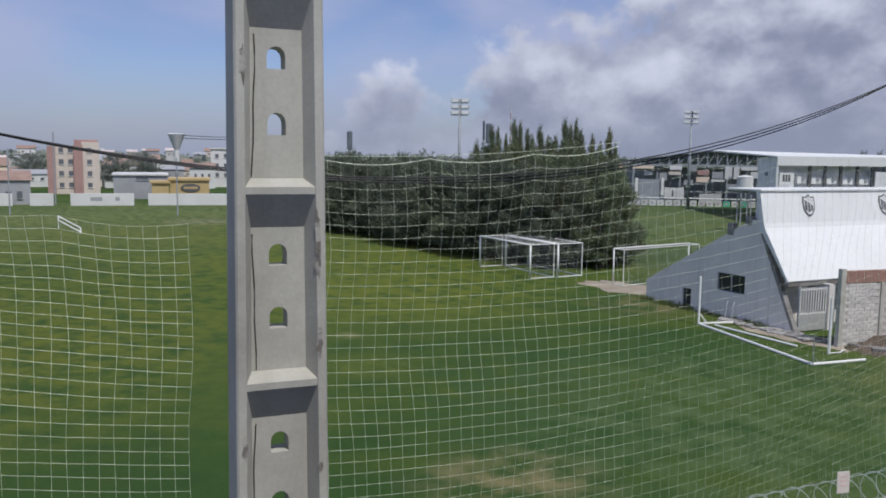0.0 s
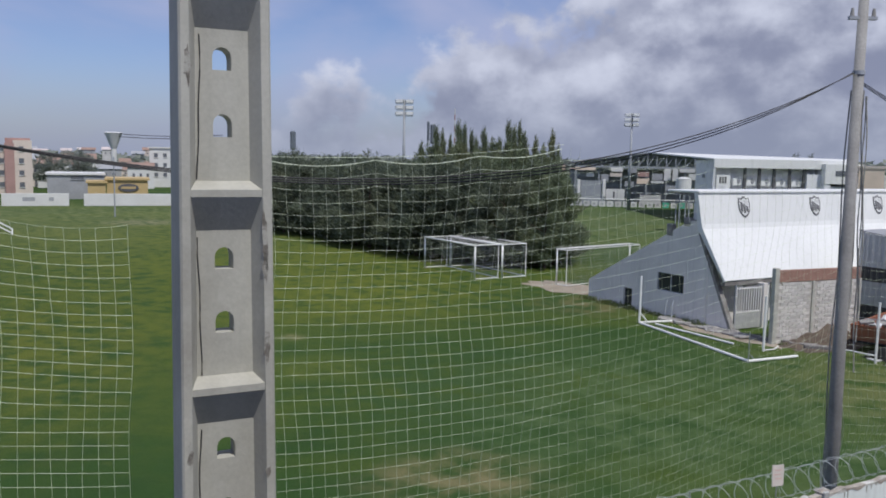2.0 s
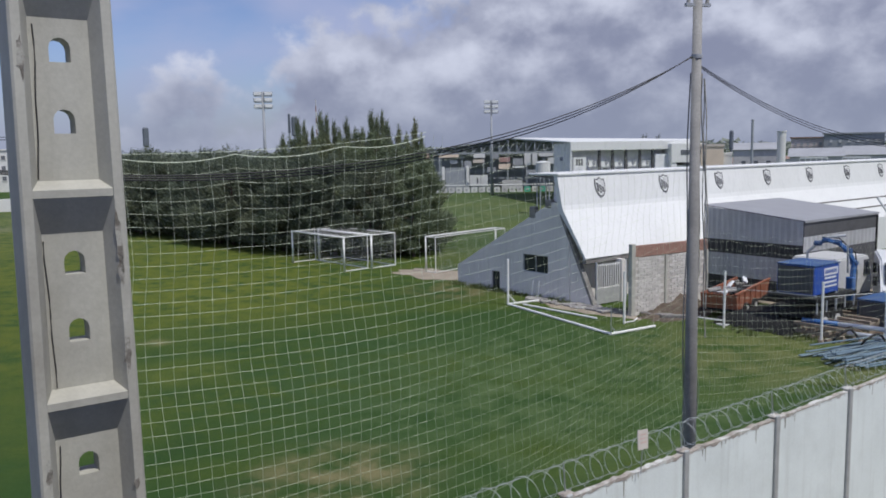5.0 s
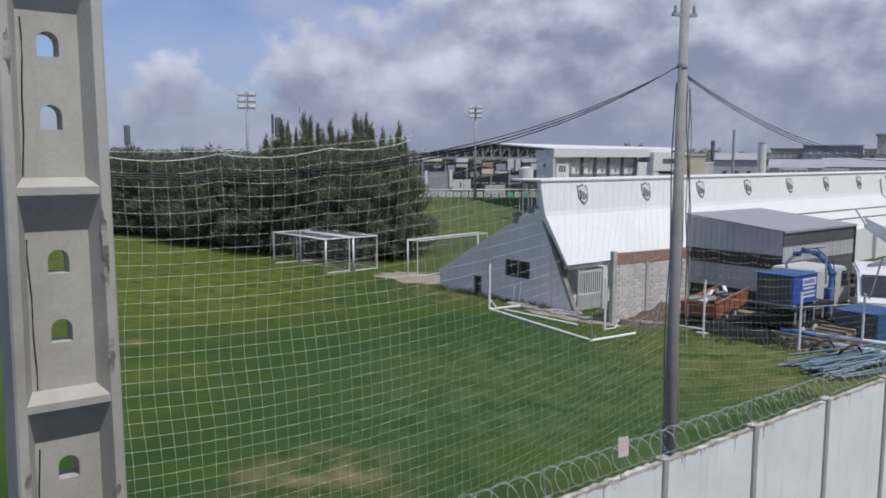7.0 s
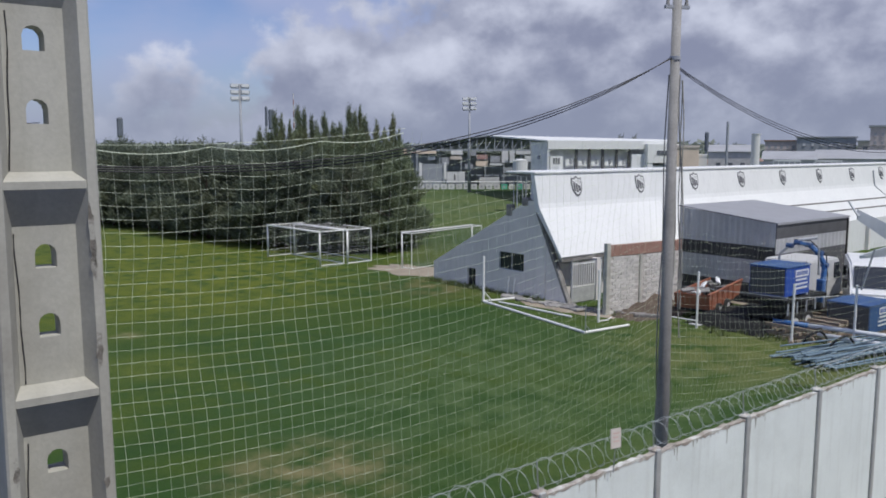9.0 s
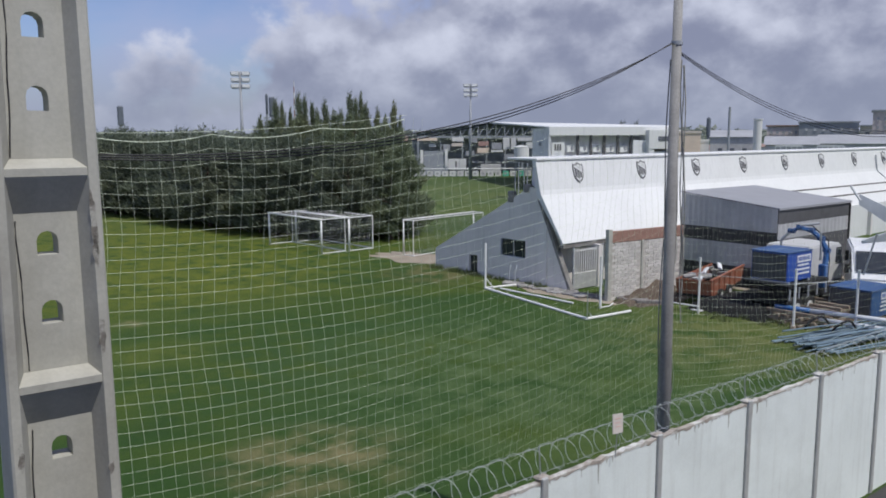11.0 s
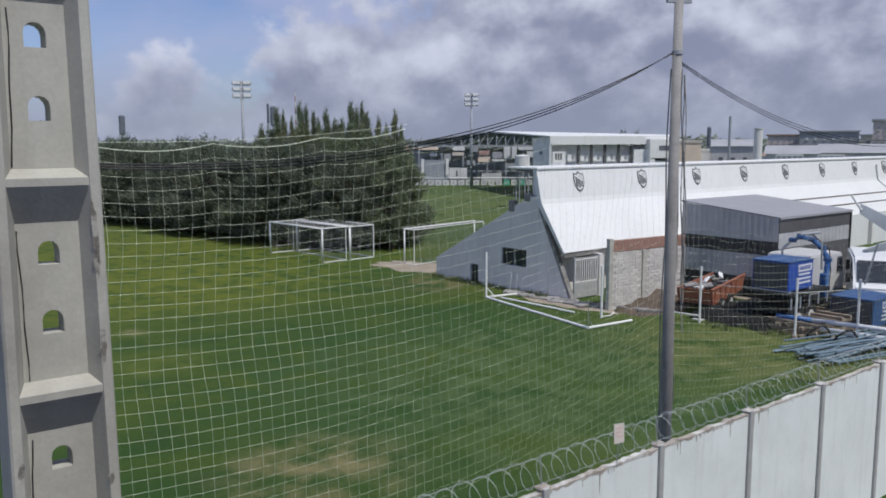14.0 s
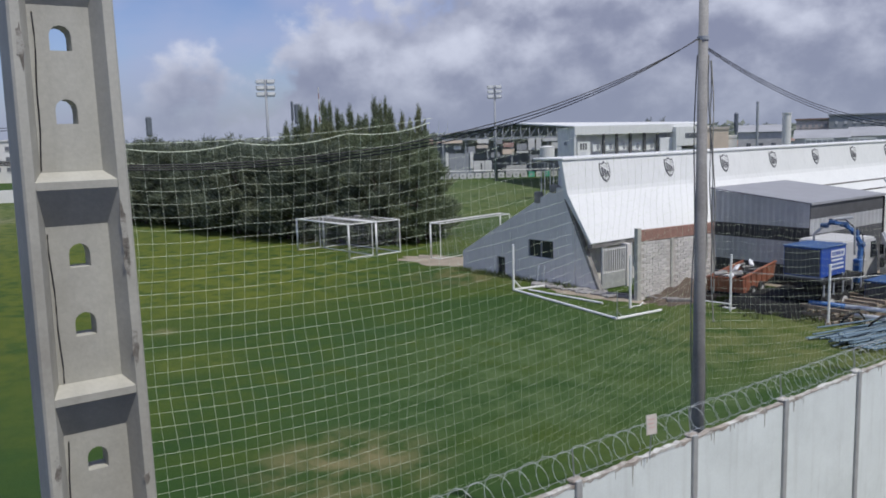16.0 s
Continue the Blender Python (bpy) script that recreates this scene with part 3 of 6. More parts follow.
def notice(s):
    o = thing("notice_board", WALL_M @ Matrix.Translation((s, WALL_D - 0.13, WALL_TOP + 0.37)) @ pose(0, 0, 0, -6, 5, 0), "small faded pinkish notice plate tied to the razor wire", "sign")
    part("plate", boxes((-0.12, 0.12, -0.006, 0.006, 0, 0.30), bevel=0.003), PAPER, o)
    for i, (a, b) in enumerate(((-0.07, 0.07), (-0.085, 0.05), (-0.06, 0.075))):
        part("text_line", boxes((a, b, -0.0095, -0.0065, 0.22 - 0.06 * i, 0.235 - 0.06 * i)), NOTICE_INK, o)
    part("stake", rod((0, 0.05, -0.38), (0, 0.01, 0.02), 0.008, 6), STEEL, o)


notice(9.47)


# ---- ball-stop net ----
NET_D = 8.56


def net_drop(s, j=0):
    """How far row j of the net hangs above its lowest point, at s along the wall."""
    low = 2.4 + 1.8 * min(1.0, j / 12)
    return 0.0185 * (s - low) ** 2 if s < 11.2 else 0.011 * (s - 19.1) ** 2 - 2.0


def ball_net(name, s0, s1, label, wire, seed):
    o = thing(name, NET_M.copy(), label, "net")
    rnd = random.Random(seed)
    cell = 0.146
    n = int((s1 - s0) / cell)
    rows = 40
    top = 8.19 if wire or s0 > 0 else 7.47       # the left net hangs lower

    def scallop(s):
        f = ((s + 0.55) / 1.28) % 1.0
        return 0.065 * (1 - (2 * f - 1) ** 2)
    wob = [(rnd.uniform(-.012, .012), rnd.uniform(0, 6)) for _ in range(n + 1)]

    def pt(i, j):
        s = s0 + i * cell
        z = top - j * cell * 0.985 + net_drop(s, j) - scallop(s) * max(0.0, 1 - j / 9)
        sway = 0.05 * math.sin(s * 0.9 + 0.35 * j) + 0.02 * math.sin(s * 2.3 + j * 0.8)
        ds = wob[i][0] * math.sin(j * 0.5 + wob[i][1]) + 0.03 * math.sin(j * 0.22 + s * 0.4)
        return (s + ds, NET_D + sway, z)

    def hung(p):
        """The gathered end by the pole stops below the cables."""
        return p[0] < 6.2 or p[2] < 8.3
    lines = []
    for i in range(n + 1):
        col = [pt(i, j) for j in range(rows + 18)]
        col = [p for p in col if p[2] > WALL_TOP + 0.05 and hung(p)]
        if len(col) > 1:
            lines.append(col)
    for j in range(1, rows + 18):
        run = []
        for i in range(n + 1):
            p = pt(i, j)
            if p[2] > WALL_TOP + 0.05 and hung(p):
                run.append(p)
            else:
                if len(run) > 1:
                    lines.append(run)
                run = []
        if len(run) > 1:
            lines.append(run)
    if wire:      # slacker, thinner mesh towards the utility pole
        near, thin = [], []
        for ln in lines:
            k = next((q for q, p in enumerate(ln) if p[0] > 6.2), len(ln))
            if k > 1:
                near.append(ln[:k])
            if len(ln) - k > 0 and len(ln[max(0, k - 1):]) > 1:
                thin.append(ln[max(0, k - 1):])
        strands("mesh", near, 0.0015, NET_CORD, o)
        strands("mesh", thin, 0.0011, NET_CORD, o)
    else:
        strands("mesh", lines, 0.0017 if s0 < 0 else 0.0013, NET_CORD, o)
    m = min(n, int((5.85 - s0) / cell)) if wire else n
    strands("top_cord", [[pt(i, 0) for i in range(m + 1)]], 0.0042 if wire else 0.0012, NET_CORD, o)
    strands("edge_cord", [[q for q in (pt(0, j) for j in range(rows + 18)) if q[2] > WALL_TOP]], 0.005, NET_CORD, o)
    if wire:
        strands("support_wire", [[(s0 + (5.85 - s0) * i / 40, NET_D, top + 0.03 + net_drop(s0 + (5.85 - s0) * i / 40)) for i in range(41)]], 0.0022, NET_CORD, o)


ball_net("ball_stop_net", -11.0, 0.68, "pale green-white square-mesh ball-stop net hung beside the pitch", False, 1)
ball_net("ball_stop_net", 1.98, 11.10, "pale green-white ball-stop net sagging between poles", True, 2)
ball_net("ball_stop_net", 11.35, 27.0, "pale ball-stop net hung in front of the storage yard", False, 3)


# ---- utility pole and cables ----
POLE_S, POLE_D = 11.20, 8.55


def utility_pole(s, label):
    c = by_net(s, POLE_D)
    o = thing("utility_pole", Matrix.Translation((c.x, c.y, 0)), label, "utility pole")
    part("shaft", rod((0, 0, 0), (0, 0, 10.75), 0.127, 16, 0.072), POLE_GREY, o, smooth=True)
    for z in (9.66,):
        part("band", rod((0, 0, z - 0.03), (0, 0, z + 0.03), 0.092, 14), GREY_STEEL, o, "steel fixing band")
    part("bracket", boxes((-0.22, 0.22, -0.03, 0.03, 10.45, 10.5)), GREY_STEEL, o)
    for x in (-0.17, 0.17):
        part("insulator", rod((x, 0, 10.5), (x, 0, 10.62), 0.035, 8, 0.02), POLE_GREY, o)
    for a, rr, z0 in ((0.4, 0.125, 3.2), (2.2, 0.13, 3.2), (1.2, 0.12, 4.0)):
        pts = [(math.cos(a) * (0.127 - 0.0051 * z + rr - 0.105 + 0.02) + 0.02 * math.sin(z * 2.1), math.sin(a) * (0.127 - 0.0051 * z + 0.015), z) for z in [z0 + i * (9.4 - z0) / 12 for i in range(13)]]
        part("down_cable", tube(bmesh.new(), pts, 0.012, 5), POLE_GREY, o, "loose cable clipped down the shaft")
    return o


near_pole = utility_pole(POLE_S, "weathered grey round concrete utility pole behind the wall")
for k in range(3):
    pts = []
    for i in range(22):
        z = 9.3 - i * (4.3 - 0.5 * k) / 21
        off = 0.085 + 0.03 * (9.3 - z) + 0.012 * math.sin(z * 4.1 + 2 * k) + 0.018 * k
        pts.append((0.86 * off, -0.51 * off - 0.02 * k, z))
    part("hanging_rope", tube(bmesh.new(), pts, 0.011, 5), ROPE, near_pole, "slack weathered rope")
SPAN = 15.9
utility_pole(POLE_S - SPAN, "grey round concrete utility pole further along the wall")
utility_pole(POLE_S + SPAN, "grey round concrete utility pole beyond the storage yard")


def cable_span(name, s0, z0, s1, z1, low, d, r, label, strandsn=1, spread=0.05, even=0.05):
    o = thing(name, NET_M.copy(), label, "cable")
    for k in range(strandsn):
        pts = []
        for i in range(41):
            f = i / 40
            z = z0 + (z1 - z0) * f - 4 * (low + k * spread * (even + 1.4 * f * f)) * f * (1 - f)
            pts.append((s0 + (s1 - s0) * f, d + 0.03 * k, z))
        part("strand", tube(bmesh.new(), pts, r, 5), CABLE, o)


cable_span("overhead_cable", POLE_S - SPAN, 9.49, POLE_S, 9.69, 1.60, POLE_D, 0.0075, "black sagging overhead cable bundle between poles", 3, 0.075)
cable_span("overhead_cable", POLE_S, 9.56, POLE_S + SPAN, 10.15, 1.61, POLE_D, 0.0065, "black sagging overhead cable bundle over the yard", 3, 0.05, 0.9)



# ---- grandstand ----
SU = Vector((math.sin(radians(66.6)), math.cos(radians(66.6)), 0))     # along the stand
SV = Vector((math.sin(radians(153.5)), math.cos(radians(153.5)), 0))   # across it, towards the street
SA = Vector((12.56, 48.43, 0))
STAND_M = Matrix(((SU.x, SV.x, 0, SA.x), (SU.y, SV.y, 0, SA.y), (0, 0, 1, 0), (0, 0, 0, 1)))
STAND_LEN = 58.0


def badge_mesh():
    """A shield with rim, bars and a diagonal band, about 1.05 m high, in its own plane (x right, z up, -y out)."""
    out = [(-0.30, 0.42), (-0.15, 0.38), (0, 0.50), (0.15, 0.38), (0.30, 0.42), (0.34, 0.15), (0.30, -0.22), (0.16, -0.44), (0, -0.54), (-0.16, -0.44), (-0.30, -0.22), (-0.34, 0.15)]
    return out


def grandstand():
    o = thing("grandstand", STAND_M.copy(), "grey and white concrete grandstand seen from its back", "grandstand")
    L = STAND_LEN
    # end wall: stepped slope up from the pitch, leaning back edge
    gable = [(0, 0), (0, 1.2), (8.0, 5.35), (8.9, 5.35), (8.75, 4.7), (11.05, 0)]
    wx0, wx1, wz0, wz1 = 5.8, 7.75, 1.40, 2.40
    dx0, dx1, dz1 = 3.15, 3.84, 1.15
    bm = bmesh.new()
    # end wall as strips round the window and door
    def top(y):
        return 1.2 + (y / 8.0) * 4.15 if y < 8 else 5.35 if y < 8.6 else (11.05 - y) * 2.043
    for y0, y1, z0, z1 in ((0, dx0, 0, None), (dx0, dx1, dz1, None), (dx1, wx0, 0, None), (wx0, wx1, 0, wz0), (wx0, wx1, wz1, None), (wx1, 8.0, 0, None)):
        a, b = (top(y0), top(y1)) if z1 is None else (z1, z1)
        prism(bm, [(y0, z0), (y1, z0), (y1, b), (y0, a)], 0, 0.25, "x")
    prism(bm, [(8.0, 0), (11.05, 0), (8.75, 4.7), (8.68, 5.35), (8.0, 5.35)], 0, 0.25, "x")
    bmesh.ops.remove_doubles(bm, verts=bm.verts, dist=0.001)
    part("end_wall", bm, STAND_GREY, o, "smooth grey painted end wall")
    bm = bmesh.new()
    prism(bm, [(8.62, 4.75), (8.80, 4.75), (11.10, 0.03), (10.92, 0.03)], -0.03, 0.27, "x")
    part("raking_edge", bm, CONCRETE_DARK, o, "dark stained concrete edge")
    part("downpipe", boxes((-0.05, 0.0, 9.3, 9.36, 0.0, 3.4)), STAND_GREY, o)
    w = part("window", boxes((0.10, 0.14, wx0, wx1, wz0, wz1)), DARK_GLASS, o, "dark unglazed-looking window")
    for a in (wx0, (wx0 + wx1) / 2 - 0.02, wx1 - 0.04):
        part("window_frame", boxes((0.04, 0.10, a, a + 0.04, wz0, wz1)), GREY_STEEL, w)
    for a in (wz0, wz1 - 0.04):
        part("window_frame", boxes((0.04, 0.095, wx0, wx1, a, a + 0.04)), GREY_STEEL, w)
    part("door", boxes((0.12, 0.16, dx0, dx1, 0, dz1)), DARK_GLASS, o, "low dark doorway")
    part("vent_block", boxes((-0.06, 0.30, 6.35, 6.80, 4.45, 5.08), bevel=0.05), CONCRETE_DARK, o)
    part("vent_block", boxes((-0.06, 0.30, 7.58, 8.02, 5.05, 5.50), bevel=0.05), CONCRETE_DARK, o)
    # seating steps on the pitch side
    for i in range(14):
        y0, y1 = 0.25 + i * 0.56, 0.25 + (i + 1) * 0.56
        z = 1.0 + i * 0.30
        part("terrace_step", boxes((0.25, L, y0, y1 + 0.3, max(0, z - 0.5), z)), CONCRETE_DARK, o)
    # leaning white back: upper parapet, then the slope
    bm = bmesh.new()
    prism(bm, [(8.24, 6.85), (8.50, 6.85), (8.86, 5.22), (8.95, 4.98), (10.55, 2.52), (10.47, 2.44), (8.62, 4.95)], -0.08, L, "x")
    part("back_wall", bm, STAND_WHITE, o, "bright white leaning back wall")
    part("coping", boxes((-0.10, L, 6.35, 8.60, 6.80, 6.93), bevel=0.03), STAND_WHITE, o, "white top slab")
    bm = bmesh.new()
    pts = [(6.4, 6.80), (8.3, 6.80), (8.3, 6.25), (8.15, 6.55), (7.8, 6.68), (6.4, 6.74)]
    prism(bm, pts, -0.06, 0.1, "x")
    part("coping_end", bm, CONCRETE_DARK, o)
    part("lower_wall", boxes((19.0, L, 10.45, 10.6, 0, 2.55)), STAND_WHITE, o, "white lower back wall")
    # open ground storey under the slope: dark wall set back, posts
    part("under_wall", boxes((0.25, L, 9.4, 9.6, 0, 3.2)), STAND_GREY, o)
    part("lintel", boxes((0.0, L, 10.25, 10.5, 2.25, 2.46)), CONCRETE_DARK, o)
    for k in range(12):
        s = 2.4 + k * 4.9
        part("pier", boxes((s, s + 0.3, 9.6, 10.9, 0, 2.3)), STAND_GREY, o)
    # club badges as plain shields on the parapet
    tilt = math.degrees(math.atan2(0.36, 1.63))
    out = badge_mesh()
    for k in range(9):
        s = 3.18 + k * 5.80
        m = Matrix.Translation((s, 8.67, 6.09)) @ pose(0, 0, 0, -tilt, 0, 180) @ Matrix.Diagonal((1.28, 1, 1.12, 1))
        bm = bmesh.new()
        prism(bm, [(x, z) for x, z in out], -0.035, 0.0, "y")
        bmesh.ops.transform(bm, matrix=m, verts=bm.verts)
        b = part("badge", bm, GREY_BADGE, o, "plain grey and white shield badge")
        for zz, dd, mm in ((0.83, -0.040, STAND_WHITE),):
            bm = bmesh.new()
            prism(bm, [(x * zz, z * zz) for x, z in out], dd, -0.02, "y")
            bmesh.ops.transform(bm, matrix=m, verts=bm.verts)
            part("shield_layer", bm, mm, b)
        for x in (-0.15, 0.01, 0.17):
            bm = bmesh.new()
            prism(bm, [(x - 0.060, -0.26 - 0.06 * (x == 0.01)), (x + 0.060, -0.26 - 0.06 * (x == 0.01)), (x + 0.060, 0.14 + x * 0.6), (x - 0.060, 0.08 + x * 0.6)], -0.053, -0.03, "y")
            bmesh.ops.transform(bm, matrix=m, verts=bm.verts)
            part("bar", bm, GREY_BADGE, b)
        bm = bmesh.new()
        prism(bm, [(-0.23, 0.27), (0.12, 0.31), (-0.23, 0.05)], -0.053, -0.03, "y")
        bmesh.ops.transform(bm, matrix=m, verts=bm.verts)
        part("corner_field", bm, TRUCK_GREY, b)
    # dark slots low in the far part of the back
    for z in (4.0, 3.35):
        yy = 8.87 + (5.10 - z) * 0.651
        bm = boxes((24, L, yy - 0.03, yy + 0.05, z - 0.05, z + 0.05))
        part("ledge", bm, CONCRETE_DARK, o)
    bm = tube(bmesh.new(), [(42.0, 8.75, 6.3), (42.0, 8.95, 5.0), (44.5, 10.2, 3.0)], 0.06, 6)
    part("cable_pipe", bm, GREY_STEEL, o)


grandstand()


# ---- gate, block wall beside the stand ----
def yard_gate():
    p = STAND_M @ Vector((0.3, 10.7, 0))
    o = thing("yard_gate", Matrix.Translation(p) @ pose(0, 0, 0, 0, 0, 90 - 66.6), "white upright-bar metal gate beside the stand", "gate")
    for z in (0.9, 2.1):
        part("rail", boxes((0, 2.3, -0.02, 0.02, z - 0.03, z + 0.03)), WHITE_PAINT, o)
    for k in range(14):
        x = 0.03 + k * 0.17
        part("bar", boxes((x, x + 0.06, -0.035, -0.02, 0.85, 2.2)), WHITE_PAINT, o)
    part("kick_panel", boxes((0, 2.3, -0.02, 0.02, 0.05, 0.86)), WALL_POST, o)
    for x in (-0.05, 2.3):
        part("gate_post", boxes((x, x + 0.07, -0.03, 0.04, 0, 2.3)), GREY_STEEL, o)


yard_gate()
BW0 = Vector((18.09, 35.92, 0))
BW_AZ = 80.0


def block_wall():
    d = Vector((math.sin(radians(BW_AZ - 8)), math.cos(radians(BW_AZ - 8)), 0))
    ang = math.degrees(math.atan2(d.y, d.x))
    o = thing("block_wall", Matrix.Translation(BW0) @ pose(0, 0, 0, 0, 0, ang), "pale hollow-block wall with a red clay band on top", "wall", kind="structure")
    Lw = 5.3
    part("core", boxes((0, Lw, -0.05, 0.05, 0, 2.90)), MORTAR, o)
    part("red_band", boxes((0, Lw, -0.09, 0.09, 2.90, 3.46), bevel=0.01), BRICK_RED, o, "red clay band")
    for x in (-0.12, 2.2, Lw - 0.1):
        part("pier", boxes((x, x + 0.14 if x > 0 else x + 0.26, -0.12, 0.12, 0, 3.56 if x < 0 else 2.90), bevel=0.01), CONCRETE, o)
    bm = boxes((0.004, 0.388, -0.075, 0.075, 0.0, 0.142), bevel=0.006)
    first = finish("block", bm, BRICK_PALE)
    first.parent = o
    first.matrix_basis = Matrix.Translation((0.15, 0, 0.01))
    rnd = random.Random(8)
    for r in range(18):
        for c in range(14):
            x = 0.15 + c * 0.392 - (0.196 if r % 2 else 0)
            if r == c == 0 or x < 0.12 or x + 0.39 > Lw - 0.08 or 1.82 < x < 2.34:
                continue
            shared("block", first.data, o, Matrix.Translation((x, rnd.uniform(-0.008, 0.008), 0.01 + r * 0.160)))


block_wall()


# ---- goals ----
def goal_frame(name, m, W, H, depth, label, r=0.06, back=True, net=True, group="training goals"):
    """A goal: posts, crossbar, back stanchions, base bars, and a slack net."""
    o = thing(name, m, label, "goal", group)
    for x in (0, W):
        part("post", rod((x, 0, 0), (x, 0, H), r, 10), WHITE_PAINT, o, smooth=True)
    part("crossbar", rod((-r, 0, H), (W + r, 0, H), r, 10), WHITE_PAINT, o, smooth=True)
    if back:
        for x in (0, W):
            part("rear_post", rod((x, depth, 0), (x, depth, H), r * 0.5, 8), WHITE_PAINT, o)
            part("top_bar", rod((x, 0, H), (x, depth, H), r * 0.5, 8), WHITE_PAINT, o)
            part("base_bar", rod((x, 0, 0.05), (x, depth, 0.05), r * 0.5, 8), WHITE_PAINT, o)
        part("rear_bar", rod((0, depth, H), (W, depth, H), r * 0.5, 8), WHITE_PAINT, o)
        part("rear_base", rod((0, depth, 0.05), (W, depth, 0.05), r * 0.5, 8), WHITE_PAINT, o)
    if net:
        lines = []
        c = 0.2
        for i in range(int(W / c) + 1):
            x = i * c
            lines.append([(x, 0, H)] + [(x, depth, H * (1 - k / 6) + 0.02) for k in range(7)])
        for j in range(int(H / c) + 1):
            lines.append([(0, 0, j * c), (0, depth, j * c), (W, depth, j * c), (W, 0, j * c)])
        for j in range(int(depth / c)):
            lines.append([(0, j * c, 0), (0, j * c, H), (W, j * c, H), (W, j * c, 0)])
        strands("goal_net", lines, 0.0045, GOAL_NET, o, "slack grey goal net")
    return o


def aim(p, q):
    """The pose at p whose x axis points in the plan towards q."""
    return Matrix.Translation((p[0], p[1], 0)) @ pose(0, 0, 0, 0, 0, math.degrees(math.atan2(q[1] - p[1], q[0] - p[0])))


goal_frame("training_goal", aim((6.35, 55.89), (3.11, 62.11)), 6.9, 2.40, -2.0, "white box-shaped training goal with dark net, facing the pitch", r=0.065)
goal_frame("training_goal", aim((8.40, 56.75), (5.16, 62.97)), 6.9, 2.40, -2.1, "white box-shaped training goal standing close behind another", r=0.075)
goal_frame("training_goal", aim((11.70, 53.79), (19.3, 58.9)), 7.6, 2.44, -0.9, "full-size white goal standing on bare earth by the stand", r=0.055)


def broken_goal():
    """A goal lying without its crossbar: base frame on the grass and two uprights."""
    o = thing("dismantled_goal", Matrix.Identity(4), "dismantled white goal frame lying on the grass", "goal")
    a, b = Vector((15.35, 32.41, 0.06)), Vector((13.26, 40.59, 0.06))
    c, d = Vector((17.96, 33.30, 0.06)), Vector((15.75, 41.16, 0.06))
    u = Vector((16.98, 34.45, 0.00))
    part("base_bar", rod(a, b, 0.06, 10), WHITE_PAINT, o)
    part("side_bar", rod(a, c, 0.06, 10), WHITE_PAINT, o)
    part("side_bar", rod(b, d, 0.06, 10), WHITE_PAINT, o)
    part("rear_bar", rod(Vector((14.00, 40.24, 0.06)), Vector((16.15, 35.69, 0.06)), 0.05, 10), WHITE_PAINT, o)
    part("upright", rod(b, b + Vector((0, 0, 2.42)), 0.06, 10), WHITE_PAINT, o)
    part("upright", rod(u, u + Vector((0, 0, 2.5)), 0.06, 10), WHITE_PAINT, o)
    part("foot_bar", tube(bmesh.new(), [u + Vector((0, 0, 0.05)), u + Vector((0.6, 0.2, 0.04)), u + Vector((0.95, 0.55, 0.1))], 0.03, 8), WHITE_PAINT, o)
    part("brace", rod(a, a + Vector((0.0, 0.0, 1.25)), 0.025, 8), STEEL, o)
    part("brace", rod(a + Vector((0, 0, 0.35)), a + Vector((0.35, 0.15, 0)), 0.02, 8), STEEL, o)
    part("brace", rod(b + Vector((0, 0, 0.55)), b + Vector((0.45, -0.1, 0)), 0.03, 8), WHITE_PAINT, o)


broken_goal()


def small_goal():
    """A low goal tipped over far out on the pitch, one end propped up."""
    o = thing("small_goal", Matrix.Identity(4), "low white goal frame lying tipped on the far pitch", "goal")
    a, b = polar(-25.19, 100, 0.95), polar(-23.9, 93, 0.16)
    back = Vector((-0.25, 0.5, 0.42))
    for q in (Vector((0, 0, 0)), back):
        part("long_bar", rod(a + q, b + q, 0.07, 8), WHITE_PAINT, o)
    for p in (a, b):
        part("end_bar", rod(p, p + back, 0.06, 8), WHITE_PAINT, o)
    part("prop_post", rod((a.x, a.y, 0), a, 0.06, 8), WHITE_PAINT, o)
    part("foot", rod((b.x, b.y, 0), b, 0.06, 8), WHITE_PAINT, o)


small_goal()


